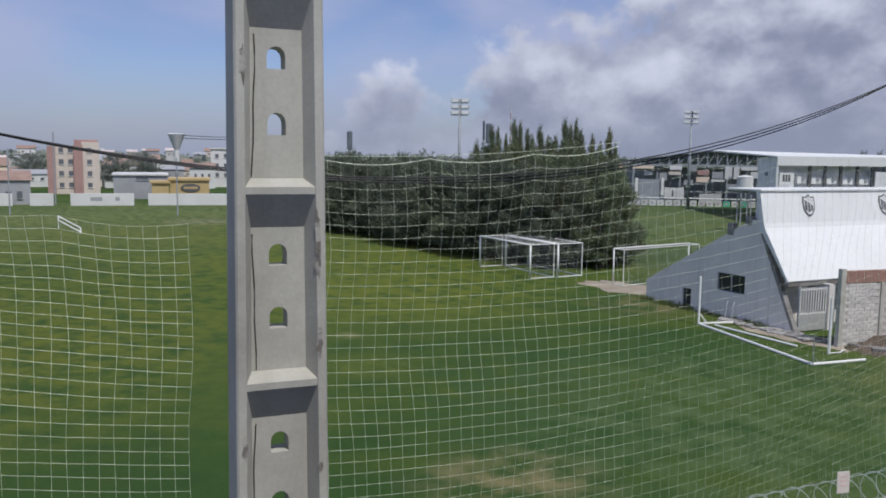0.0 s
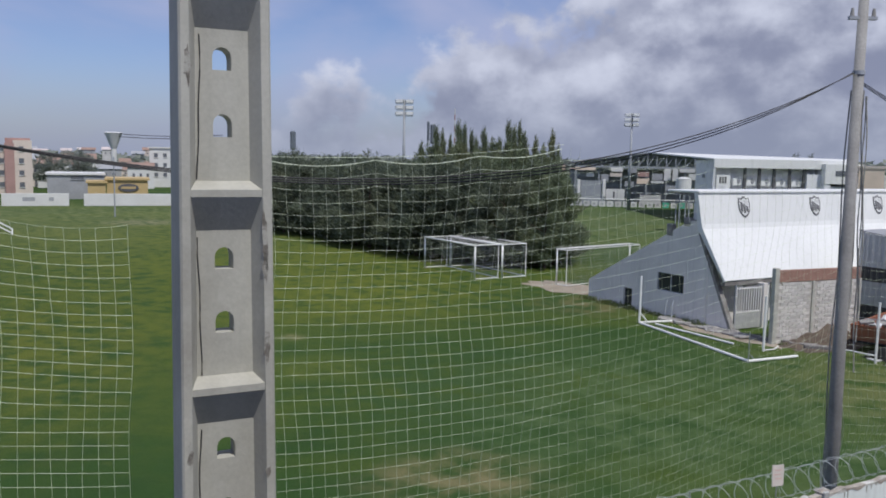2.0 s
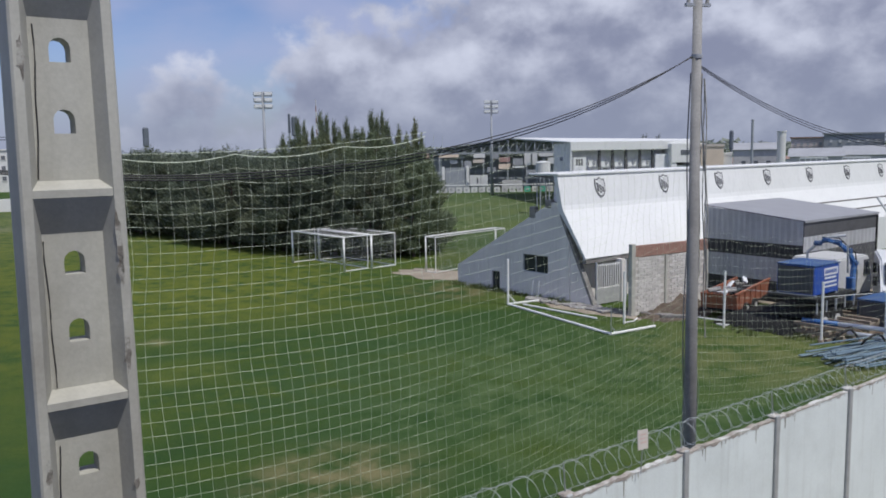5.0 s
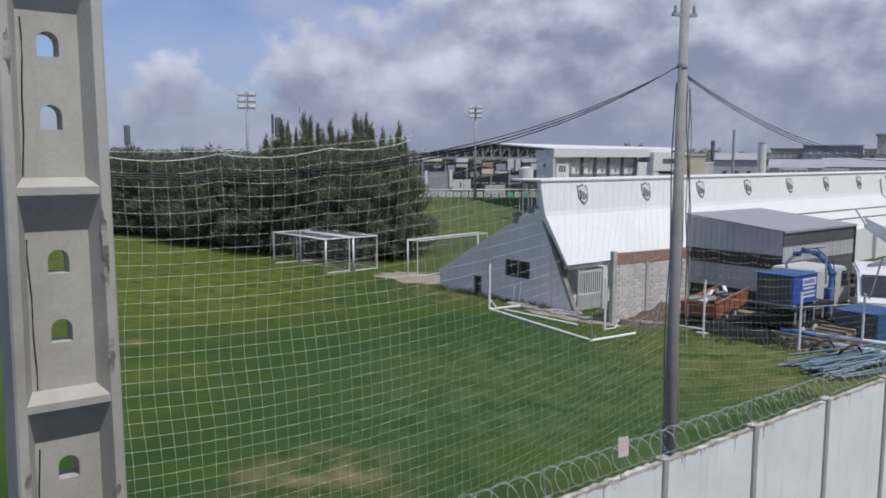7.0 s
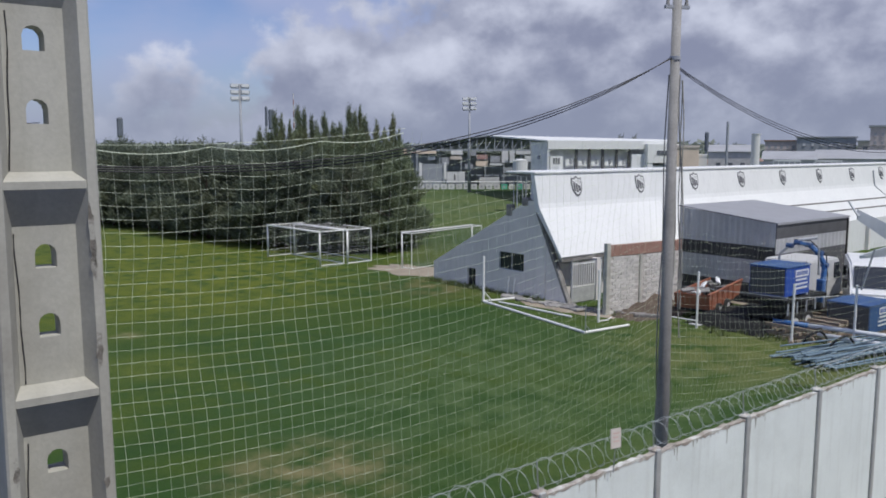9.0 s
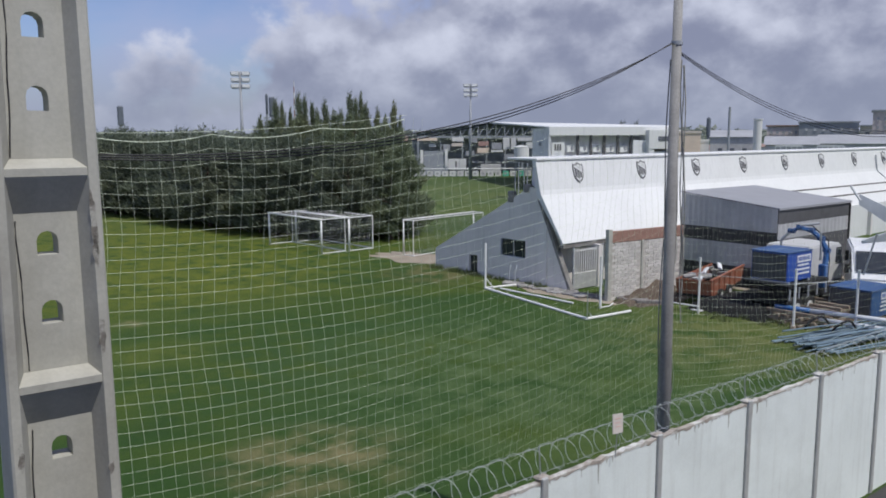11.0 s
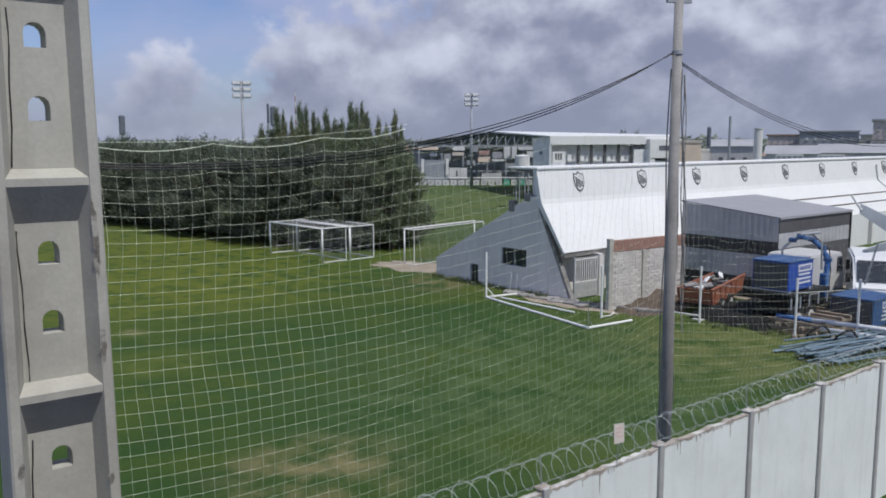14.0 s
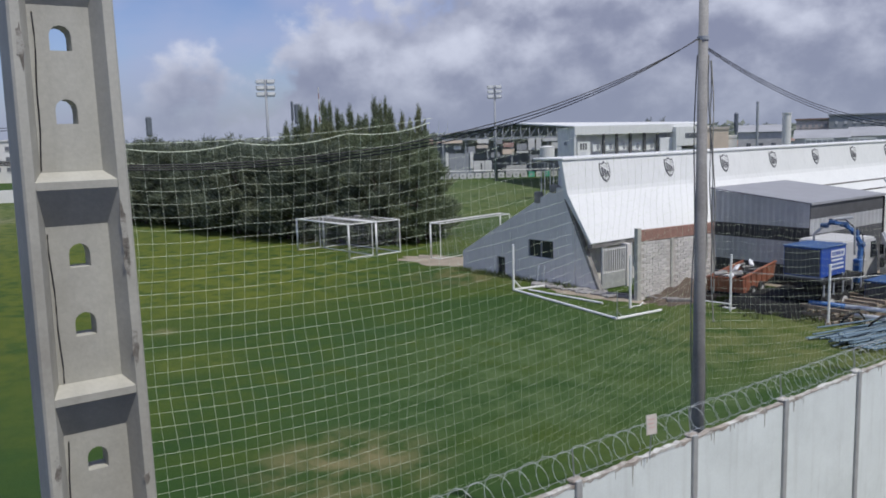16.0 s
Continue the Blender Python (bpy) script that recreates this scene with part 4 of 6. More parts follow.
# ---- storage yard ----
def storage_shed():
    a = Vector((25.1, 40.9, 0))
    m = Matrix.Translation(a) @ pose(0, 0, 0, 0, 0, 90 - 66.5)       # x along the stand, -y towards the street
    o = thing("storage_shed", m, "grey and black corrugated metal shed with a lean-to roof", "shed")
    W, D = 7.7, 5.8

    def ribbed(x0, x1, z0, z1, z2, n, face):
        """A corrugated sheet; z1 and z2 are the top at its two ends."""
        bm = bmesh.new()
        cols = []
        for i in range(n * 2 + 1):
            f = i / (n * 2)
            s = x0 + (x1 - x0) * f
            dd = 0.03 if i % 2 else 0.0
            p = (lambda q, zz: (s, -D - 0.02 - q, zz)) if face == "front" else (lambda q, zz: (-0.02 - q, s, zz))
            cols.append((bm.verts.new(p(dd, z0)), bm.verts.new(p(dd, z1 + (z2 - z1) * f))))
        for u, v in zip(cols, cols[1:]):
            bm.faces.new((u[0], v[0], v[1], u[1]))
        r = bmesh.ops.solidify(bm, geom=bm.faces[:], thickness=0.012)
        return bm
    part("side_panel", ribbed(0, -D, 3.1, 4.90, 4.33, 17, "side"), SHEET_GREY, o, "grey corrugated sheet")
    part("side_band", ribbed(0, -D, 2.35, 3.1, 3.1, 17, "side"), SHEET_DARK, o, "black corrugated band")
    part("side_panel", ribbed(0, -D, 1.10, 2.35, 2.35, 17, "side"), SHEET_GREY, o, "grey corrugated sheet")
    # near-black sheet stands in for the dark opening below the panels
    part("side_band", ribbed(0, -D, 0.0, 1.10, 1.10, 17, "side"), SHEET_DARK, o)
    part("front_band", boxes((0, W, -D - 0.04, -D, 3.55, 4.28)), SHEET_DARK, o)
    part("front_panel", ribbed(0, W, 2.75, 3.55, 3.55, 18, "front"), SHEET_GREY, o)
    part("front_band", boxes((0, W, -D - 0.04, -D, 0, 2.75)), SHEET_DARK, o)
    part("far_wall", boxes((W - 0.05, W, -D, 0, 0, 4.2)), SHEET_DARK, o)
    part("rear_wall", boxes((0, W, -0.05, 0, 0, 4.6)), SHEET_GREY, o)
    part("corner_post", boxes((W - 0.06, W + 0.06, -D - 0.10, -D + 0.02, 0, 4.25)), BLACK, o)
    bm = bmesh.new()
    prism(bm, [(0.1, 4.93), (0.1, 4.99), (-D - 0.09, 4.39), (-D - 0.09, 4.33)], -0.07, W + 0.08, "x")
    part("roof", bm, SHEET_ROOF, o, "plain grey lean-to roof sheet")
    part("fascia", boxes((-0.08, W + 0.08, -D - 0.13, -D - 0.09, 4.28, 4.38)), SHEET_ROOF, o)


storage_shed()


def wheel(o, x, y, r=0.5, w=0.28):
    bm = bmesh.new()
    bmesh.ops.create_cone(bm, cap_ends=True, segments=20, radius1=r, radius2=r, depth=w, matrix=Matrix.Translation((x, y, r)) @ pose(0, 0, 0, 90, 0, 0))
    t = part("tyre", bm, RUBBER, o)
    bm = bmesh.new()
    bmesh.ops.create_cone(bm, cap_ends=True, segments=16, radius1=r * 0.55, radius2=r * 0.5, depth=w + 0.03, matrix=Matrix.Translation((x, y, r)) @ pose(0, 0, 0, 90, 0, 0))
    part("rim", bm, TRUCK_GREY, t)


def blue_box(m, w, d, h, material, label, bars=True):
    o = thing("equipment_box", m, label, "container")
    part("shell", boxes((0, w, -d, 0, 0.08, h), bevel=0.03), material, o)
    # thin near-black plate over the shell's -x side
    part("side_grille", boxes((-0.014, -0.002, -d + 0.05, -0.05, 0.14, h - 0.04)), SHEET_DARK, o, "flat black side")
    part("lid", boxes((-0.03, w + 0.03, -d - 0.03, 0.03, h, h + 0.06), bevel=0.015), BLUE_DULL, o)
    for x in (0.1, w - 0.25):
        part("skid", boxes((x, x + 0.15, -d, 0, 0, 0.09)), GREY_STEEL, o)
    if bars:
        pl = part("sign_panel", boxes((w * 0.38, w * 0.93, -d - 0.012, -d - 0.004, h * 0.66, h * 0.90)), TRUCK_WHITE, o, "white lettered panel")
        for k in range(7):
            x = w * (0.42 + 0.068 * k)
            part("letter_bar", boxes((x, x + w * 0.045, -d - 0.018, -d - 0.012, h * 0.72, h * 0.85)), BLUE, pl)
        for z, a, b in ((0.54, 0.40, 0.86), (0.40, 0.36, 0.90), (0.26, 0.36, 0.90)):
            part("text_line", boxes((w * a, w * b, -d - 0.012, -d - 0.004, h * z, h * (z + 0.06))), TRUCK_WHITE, o)
    return o


def crane_truck():
    a = polar(35.9, 39.0)
    m = Matrix.Translation(a) @ pose(0, 0, 0, 0, 0, 90 - 66.5)
    o = thing("crane_truck", m, "flatbed truck with pale cab and blue folding loader crane", "truck")
    part("chassis", boxes((0, 7.2, -1.5, -0.2, 0.65, 0.95)), BLACK, o)
    part("bed", boxes((-0.2, 3.4, -2.1, 0.1, 1.44, 1.6), bevel=0.02), TARP, o, "dark flat load bed")
    for k in range(5):
        part("bed_stake", boxes((-0.15 + k * 0.8, -0.07 + k * 0.8, -2.14, -2.10, 0.95, 1.45)), GREY_STEEL, o)
    cm = Matrix.Translation((-2.45, 1.3, 0))

    def cabpart(name, bm, material, parent, label=""):
        bmesh.ops.transform(bm, matrix=cm, verts=bm.verts)
        return part(name, bm, material, parent, label)
    cab = bmesh.new()
    prism(cab, [(6.3, 0.75), (9.85, 0.75), (9.9, 1.75), (9.55, 2.70), (9.35, 2.82), (6.4, 2.82), (6.3, 2.70)], -2.15, 0.05, "y")
    bmesh.ops.bevel(cab, geom=cab.edges[:], offset=0.07, segments=2, affect="EDGES")
    c = cabpart("cab", cab, TRUCK_GREY, o, "pale boxy sleeper cab")
    gl = bmesh.new()
    prism(gl, [(9.0, 1.80), (9.65, 1.80), (9.46, 2.58), (9.0, 2.58)], -2.19, -2.155, "y")
    cabpart("side_window", gl, DARK_GLASS, c)
    gl = bmesh.new()
    prism(gl, [(9.90, 1.85), (9.94, 1.85), (9.64, 2.80), (9.60, 2.80)], -1.95, -0.15, "y")
    cabpart("windscreen", gl, DARK_GLASS, c)
    cabpart("trim_line", boxes((7.2, 8.6, -2.175, -2.155, 1.72, 1.78)), TRUCK_WHITE, c)
    cabpart("mirror", boxes((9.6, 9.75, -2.45, -2.3, 1.9, 2.4), bevel=0.02), BLACK, c)
    cabpart("headlight", boxes((9.86, 9.93, -2.05, -1.75, 0.95, 1.15), bevel=0.02), TRUCK_WHITE, c)
    for x in (0.6, 1.7, 6.5):
        for y in (-1.98, -0.1):
            wheel(o, x, y)
    # loader crane behind the cab: column, raised inner boom, drooping outer boom, hook
    k = part("crane_column", boxes((3.7, 4.0, -1.75, -1.4, 1.0, 2.1), bevel=0.04), CRANE_BLUE, o)
    base = Vector((3.95, -1.6, 2.0))
    arc = [(0, 0, 0), (0.1, 0, 0.75), (0, 0.25, 1.3), (-0.1, 0.7, 1.65), (-0.2, 1.2, 1.72), (-0.2, 1.6, 1.55), (-0.3, 2.05, 1.1), (-0.3, 2.05, 0.75)]
    arc = [base + Vector(q) for q in arc]
    for i, (p, q) in enumerate(zip(arc, arc[1:])):
        part("boom", rod(p, q, 0.14 - 0.013 * i, 6), CRANE_BLUE if i < 5 else TRUCK_GREY, k)
        if i < 5:
            part("boom_joint", rod(q - Vector((0, 0.16, 0)), q + Vector((0, 0.16, 0)), 0.12, 8), BLUE_DULL, k)
    part("ram", rod(base + Vector((-0.25, 0.1, 0.3)), base + Vector((-0.35, 0.1, 1.6)), 0.05, 8), STEEL, k)
    part("ram", rod(base + Vector((-0.2, 1.2, 1.85)), base + Vector((0.0, 0.35, 2.0)), 0.06, 8), TRUCK_GREY, k)
    part("hose", tube(bmesh.new(), [base + Vector((0.35, 0, -0.9)), base + Vector((0.42, 0, 0.2)), base + Vector((0.2, 0, 1.2)), base + Vector((0, 0.7, 1.85)), base + Vector((-0.2, 1.4, 1.85))], 0.03, 5), BLACK, k)
    part("outrigger", boxes((3.55, 4.05, -2.4, -2.1, 0.2, 1.2), bevel=0.03), CRANE_BLUE, o)
    blue_box(m @ Matrix.Translation((0.1, -0.1, 1.6)), 2.1, 1.75, 1.35, BLUE, "bright blue equipment box with white lettering on the truck bed")


crane_truck()
blue_box(Matrix.Translation(polar(40.9, 40.3)) @ pose(0, 0, 0, 0, 0, 90 - 66.5), 2.35, 1.9, 1.3, BLUE_DULL, "faded blue equipment box with white lettering on the ground")


def white_van():
    m = Matrix.Translation(polar(43.6, 42.5)) @ pose(0, 0, 0, 0, 0, -128) @ Matrix.Translation((-5.3, 1.05, 0))
    o = thing("white_truck", m, "white truck with dark windscreen parked in the yard", "truck")
    bm = bmesh.new()
    prism(bm, [(0, 0.5), (5.2, 0.5), (5.3, 1.35), (4.75, 1.6), (4.0, 2.55), (3.7, 2.7), (0, 2.75)], -2.1, 0, "y")
    bmesh.ops.bevel(bm, geom=bm.edges[:], offset=0.09, segments=2, affect="EDGES")
    b = part("body", bm, TRUCK_WHITE, o)
    bm = bmesh.new()
    prism(bm, [(4.80, 1.62), (4.84, 1.66), (4.10, 2.56), (4.05, 2.52)], -1.92, -0.18, "y")
    part("windscreen", bm, DARK_GLASS, b)
    part("bumper", boxes((5.15, 5.42, -2.05, -0.05, 0.45, 0.8), bevel=0.05), TRUCK_GREY, b)
    for y in (-1.95, -0.45):
        part("headlight", boxes((5.24, 5.33, y, y + 0.3, 0.95, 1.2), bevel=0.02), STEEL, b)
    part("grille", boxes((5.28, 5.34, -1.5, -0.6, 0.95, 1.15)), BLACK, b)
    bm = bmesh.new()
    prism(bm, [(3.2, 1.6), (4.5, 1.6), (3.85, 2.4), (3.2, 2.4)], -2.13, -2.105, "y")
    part("side_window", bm, DARK_GLASS, b)
    part("mirror", boxes((4.3, 4.45, -2.4, -2.2, 1.5, 1.95), bevel=0.02), BLACK, b)
    for x in (1.0, 4.3):
        for y in (-1.95, -0.15):
            wheel(o, x, y, 0.42, 0.25)


white_van()


def orange_skip():
    m = Matrix.Translation(polar(31.3, 40.4)) @ pose(0, 0, 0, 0, 0, 90 - 50.0)
    o = thing("skip_trailer", m, "rusty orange open trailer loaded with scrap", "trailer")
    L, W = 5.4, 1.7
    bm = bmesh.new()
    prism(bm, [(0, 1.25), (0.25, 0.42), (L, 0.55), (L + 0.35, 1.25)], -W, -W + 0.06, "y")
    part("side_board", bm, ORANGE, o)
    bm = bmesh.new()
    prism(bm, [(0, 1.25), (0.25, 0.42), (L, 0.55), (L + 0.35, 1.25)], -0.06, 0, "y")
    part("side_board", bm, ORANGE, o)
    part("floor_plate", boxes((0.2, L, -W, 0, 0.42, 0.52)), BLACK, o)
    bm = bmesh.new()
    prism(bm, [(-0.02, 1.25), (0.23, 0.42), (0.29, 0.42), (0.04, 1.25)], -W, 0, "y")
    part("end_board", bm, ORANGE, o)
    part("top_rail", boxes((-0.05, L + 0.4, -W - 0.04, -W + 0.08, 1.22, 1.32), bevel=0.015), ORANGE, o)
    for k in range(5):
        part("stiffener", boxes((0.4 + k * 0.9, 0.5 + k * 0.9, -W - 0.05, -W, 0.5, 1.24)), ORANGE, o)
    wheel(o, 1.4, -W - 0.05, 0.35, 0.2)
    wheel(o, 2.8, -W - 0.05, 0.35, 0.2)
    rnd = random.Random(3)
    for k in range(16):
        bm = bmesh.new()
        s = rnd.uniform(0.15, 0.4)
        box(bm, -s, s, -s * .5, s * .5, -0.06, 0.06, bevel=0.03)
        bmesh.ops.transform(bm, matrix=Matrix.Translation((rnd.uniform(0.6, L - 0.2), rnd.uniform(-W + .4, -0.3), rnd.uniform(0.75, 1.38))) @ pose(0, 0, 0, rnd.uniform(-40, 40), rnd.uniform(-30, 30), rnd.uniform(0, 180)), verts=bm.verts)
        part("scrap", bm, rnd.choice((TRUCK_WHITE, SHEET_GREY, RUBBLE, BLACK, RUBBLE)), o)


orange_skip()


def fence_post(az, d, label):
    o = thing("fence_post", Matrix.Translation(polar(az, d)), label, "post", "yard fence posts")
    part("shaft", rod((0, 0, 0), (0, 0, 2.55), 0.05, 10), WHITE_PAINT, o)
    part("cap", rod((0, 0, 2.55), (0, 0, 2.60), 0.06, 10), WHITE_PAINT, o)


fence_post(32.87, 38.4, "white round steel fence post at the edge of the grass")
fence_post(38.9, 36.4, "white round steel fence post beside the pipes")
fence_post(42.55, 37.2, "white round steel fence post near the equipment box")


def fence_rail():
    o = thing("fence_rail", Matrix.Identity(4), "low pale rail between the yard posts", "rail")
    part("rail", rod(polar(31.0, 38.9, 0.35), polar(32.87, 38.3, 0.35), 0.03, 8), WHITE_PAINT, o)
    part("rail", rod(polar(30.9, 38.7, 1.9), polar(38.9, 36.3, 2.0), 0.012, 6), STEEL, o)
    part("rail", rod(polar(38.9, 36.3, 2.0), polar(42.55, 37.1, 2.2), 0.012, 6), STEEL, o)


fence_rail()


def pipe_pile():
    rnd = random.Random(11)
    o = thing("pipe_pile", Matrix.Translation(polar(42.4, 35.4)) @ pose(0, 0, 0, 0, 0, 90 - 76), "loose pile of blue-grey pipes on the grass", "pipes")
    for k in range(70):
        L = rnd.uniform(4.5, 6.2)
        y, z = rnd.gauss(0, 0.75), 0.05 + rnd.random() ** 2 * 0.45
        y *= 1.0 - z
        a = rnd.gauss(0, 5)
        x0 = rnd.uniform(-3.2, -2.2)
        c, s = math.cos(radians(a)), math.sin(radians(a))
        part("pipe", rod((x0, y - s * 2, z), (x0 + L * c, y + s * 3, max(0.05, z + rnd.uniform(-0.1, 0.1))), 0.034, 7), PIPE_BLUE, o)


pipe_pile()


def long_pipes():
    o = thing("long_pipes", Matrix.Identity(4), "long white plastic pipes resting on timbers", "pipes")
    part("pipe", rod((23.95, 29.23, 0.62), (27.10, 24.71, 0.62), 0.10, 12), PIPE_WHITE, o, smooth=True)
    part("pipe", rod((23.93, 28.77, 0.35), (26.54, 24.41, 0.35), 0.11, 12), PIPE_WHITE, o, smooth=True)
    part("pipe", rod((23.32, 30.14, 0.62), (24.16, 28.93, 0.62), 0.115, 12), CRANE_BLUE, o, "bright blue pipe end", smooth=True)
    for az in (38.9, 41.2, 43.6):
        part("timber", rod(polar(az, 36.2, 0.1), polar(az, 38.2, 0.1), 0.1, 4), TIMBER, o)
    for az, d in ((40.4, 35.8), (42.0, 35.4)):
        bm = bmesh.new()
        tube(bm, [polar(az, d, 0.35) + Vector((0.55 * math.cos(t * 0.42), 0.1 * math.sin(t), 0.45 * math.sin(t * 0.42))) for t in range(0, 9)], 0.05, 6)
        part("hose_loop", bm, BLACK, o)


long_pipes()


def timber_stack():
    rnd = random.Random(6)
    o = thing("timber_stack", Matrix.Translation(polar(38.6, 39.3)) @ pose(0, 0, 0, 0, 0, 90 - 66.5), "stack of dark weathered timbers and pallets", "timber")
    for r in range(4):
        for k in range(6):
            x = rnd.uniform(-0.3, 0.3)
            if r % 2 == 0:
                bm = boxes((x - 1.9, x + 2.2, -0.2 - k * 0.36, -0.06 - k * 0.36, r * 0.16, r * 0.16 + 0.14), bevel=0.01)
            else:
                bm = boxes((-1.8 + k * 0.75, -1.66 + k * 0.75, -2.1, 0.1, r * 0.16, r * 0.16 + 0.14), bevel=0.01)
            part("timber", bm, TIMBER, o)


timber_stack()


def tarp_heap():
    rnd = random.Random(9)
    # heap is wide and near black to take in the shadow under the truck
    c = polar(36.4, 40.6)
    o = thing("tarpaulin_heap", Matrix.Translation(c) @ pose(0, 0, 0, 0, 0, 90 - 66.5), "black tarpaulin over low stacked material, with the truck's shadow in it", "tarpaulin")
    bm = bmesh.new()
    n = 22
    V = []
    for j in range(n):
        row = []
        for i in range(n):
            u, v = i / (n - 1) * 2 - 1, j / (n - 1) * 2 - 1
            e = max(0, 1 - max(abs(u), abs(v)) ** 4)
            h = 0.75 * e ** 0.6 * (0.75 + 0.35 * noise.noise(Vector((u * 2.1, v * 2.1, 3)))) + 0.08 * noise.noise(Vector((u * 6, v * 6, 1))) * e
            row.append(bm.verts.new((u * 2.7 + 0.25 * noise.noise(Vector((v * 3, 2, 7))), v * 2.0 + 0.2 * noise.noise(Vector((u * 3, 5, 7))), max(0.012, h))))
        V.append(row)
    for j in range(n - 1):
        for i in range(n - 1):
            bm.faces.new((V[j][i], V[j][i + 1], V[j + 1][i + 1], V[j + 1][i]))
    part("sheet", bm, TARP, o, smooth=True)
    for k in range(3):
        x = -2.9 + k * 0.55
        bm = boxes((x, x + 0.8, 1.0 - k * 0.2, 1.5 - k * 0.2, 0.02 + 0.04 * k, 0.06 + 0.04 * k))
        part("board", bm, TRUCK_GREY, o, "pale loose board")


tarp_heap()


def loose_panels():
    """Grey tilted sheets on a raised arm over the white truck."""
    o = thing("tilted_awning", Matrix.Translation(polar(44.6, 36.5)), "grey tilted sheet awning on a steel post", "awning")
    part("post", rod((0, 0, 0), (0, 0, 4.4), 0.07, 8), GREY_STEEL, o)
    q = polar(44.6, 36.5)

    def strip(a0, z0, a1, z1, d, w0, w1, m):
        p0, p1 = polar(a0, d, z0) - q, polar(a1, d, z1) - q
        bm = bmesh.new()
        dz = Vector((0, 0, 1))
        back = Vector((0.25, 0.6, 0.12))
        vs = [p0, p0 + dz * w0, p1 + dz * w1, p1]
        A = [bm.verts.new(v) for v in vs]
        B = [bm.verts.new(v + back * 0.12) for v in vs]
        bm.faces.new(A), bm.faces.new(list(reversed(B)))
        for i in range(4):
            bm.faces.new((A[i], B[i], B[(i + 1) % 4], A[(i + 1) % 4]))
        part("panel", bm, m, o)
    strip(42.3, 5.35, 45.6, 3.9, 36.5, 0.42, 0.85, SHEET_GREY)
    strip(42.6, 3.75, 46.0, 4.1, 36.8, 0.12, 0.75, SHEET_GREY)
    part("rod", rod(polar(41.75, 36.5, 6.1) - q, polar(42.35, 36.5, 5.5) - q, 0.05, 6), SHEET_GREY, o)
    part("strut", rod(polar(42.8, 36.6, 2.5) - q, polar(43.4, 36.6, 4.2) - q, 0.04, 6), GREY_STEEL, o)


loose_panels()


def rubble_row():
    rnd = random.Random(12)
    o = thing("rubble_heap", Matrix.Identity(4), "heap of broken boards and rubble beside the stand", "rubble")
    for k in range(44):
        f = rnd.random()
        p = Vector((14.6, 42.6, 0)).lerp(Vector((17.6, 36.9, 0)), f) + Vector((rnd.uniform(-0.2, 0.5), rnd.uniform(-0.4, 0.2), 0))
        s = rnd.uniform(0.08, 0.32)
        bm = bmesh.new()
        box(bm, -s * 1.6, s * 1.6, -s, s, 0, s * 0.4, bevel=s * 0.08)
        bmesh.ops.transform(bm, matrix=Matrix.Translation((p.x, p.y, 0.01)) @ pose(0, 0, 0, rnd.uniform(-8, 8), rnd.uniform(-8, 8), rnd.uniform(0, 180)), verts=bm.verts)
        part("piece", bm, RUBBLE, o)
    for k in range(5):
        p = Vector((18.0 + 0.45 * k, 36.9 - 0.5 * k, 0))
        bm = boxes((-0.6, 0.6, -0.12, 0.12, 0, 0.16), bevel=0.02)
        bmesh.ops.transform(bm, matrix=Matrix.Translation(p) @ pose(0, 0, 0, 0, 0, rnd.uniform(-60, -20)), verts=bm.verts)
        part("beam", bm, CONCRETE_DARK, o)
    # a bent chair frame leaning at the wall
    for dx in (0, 0.4):
        part("frame", tube(bmesh.new(), [(15.05 + dx * .5, 41.9 - dx, 0), (15.15 + dx * .5, 42.0 - dx, 0.8), (15.25 + dx * .5, 42.1 - dx, 1.0)], 0.03, 6), GREY_STEEL, o)


rubble_row()


def earth_mound(x, y, rx, ry, h, turn, seed):
    bm = bmesh.new()
    n = 18
    V = [[bm.verts.new((x + (u * rx) * math.cos(turn) - (v * ry) * math.sin(turn), y + (u * rx) * math.sin(turn) + (v * ry) * math.cos(turn),
                        max(0.0, h * (1 - u * u - v * v) * (0.8 + 0.6 * noise.noise(Vector((u * 2.5, v * 2.5, seed))))) - 0.01)) for u in [i / (n - 1) * 2 - 1 for i in range(n)]] for v in [j / (n - 1) * 2 - 1 for j in range(n)]]
    for j in range(n - 1):
        for i in range(n - 1):
            bm.faces.new((V[j][i], V[j][i + 1], V[j + 1][i + 1], V[j + 1][i]))
    tagged(finish("earth_mound", bm, EARTH, True), "low brown heap of loose earth by the block wall", "mound")


earth_mound(21.2, 36.6, 2.2, 1.0, 0.75, 0.4, 3)
earth_mound(19.6, 35.9, 1.6, 0.6, 0.3, 0.4, 5)


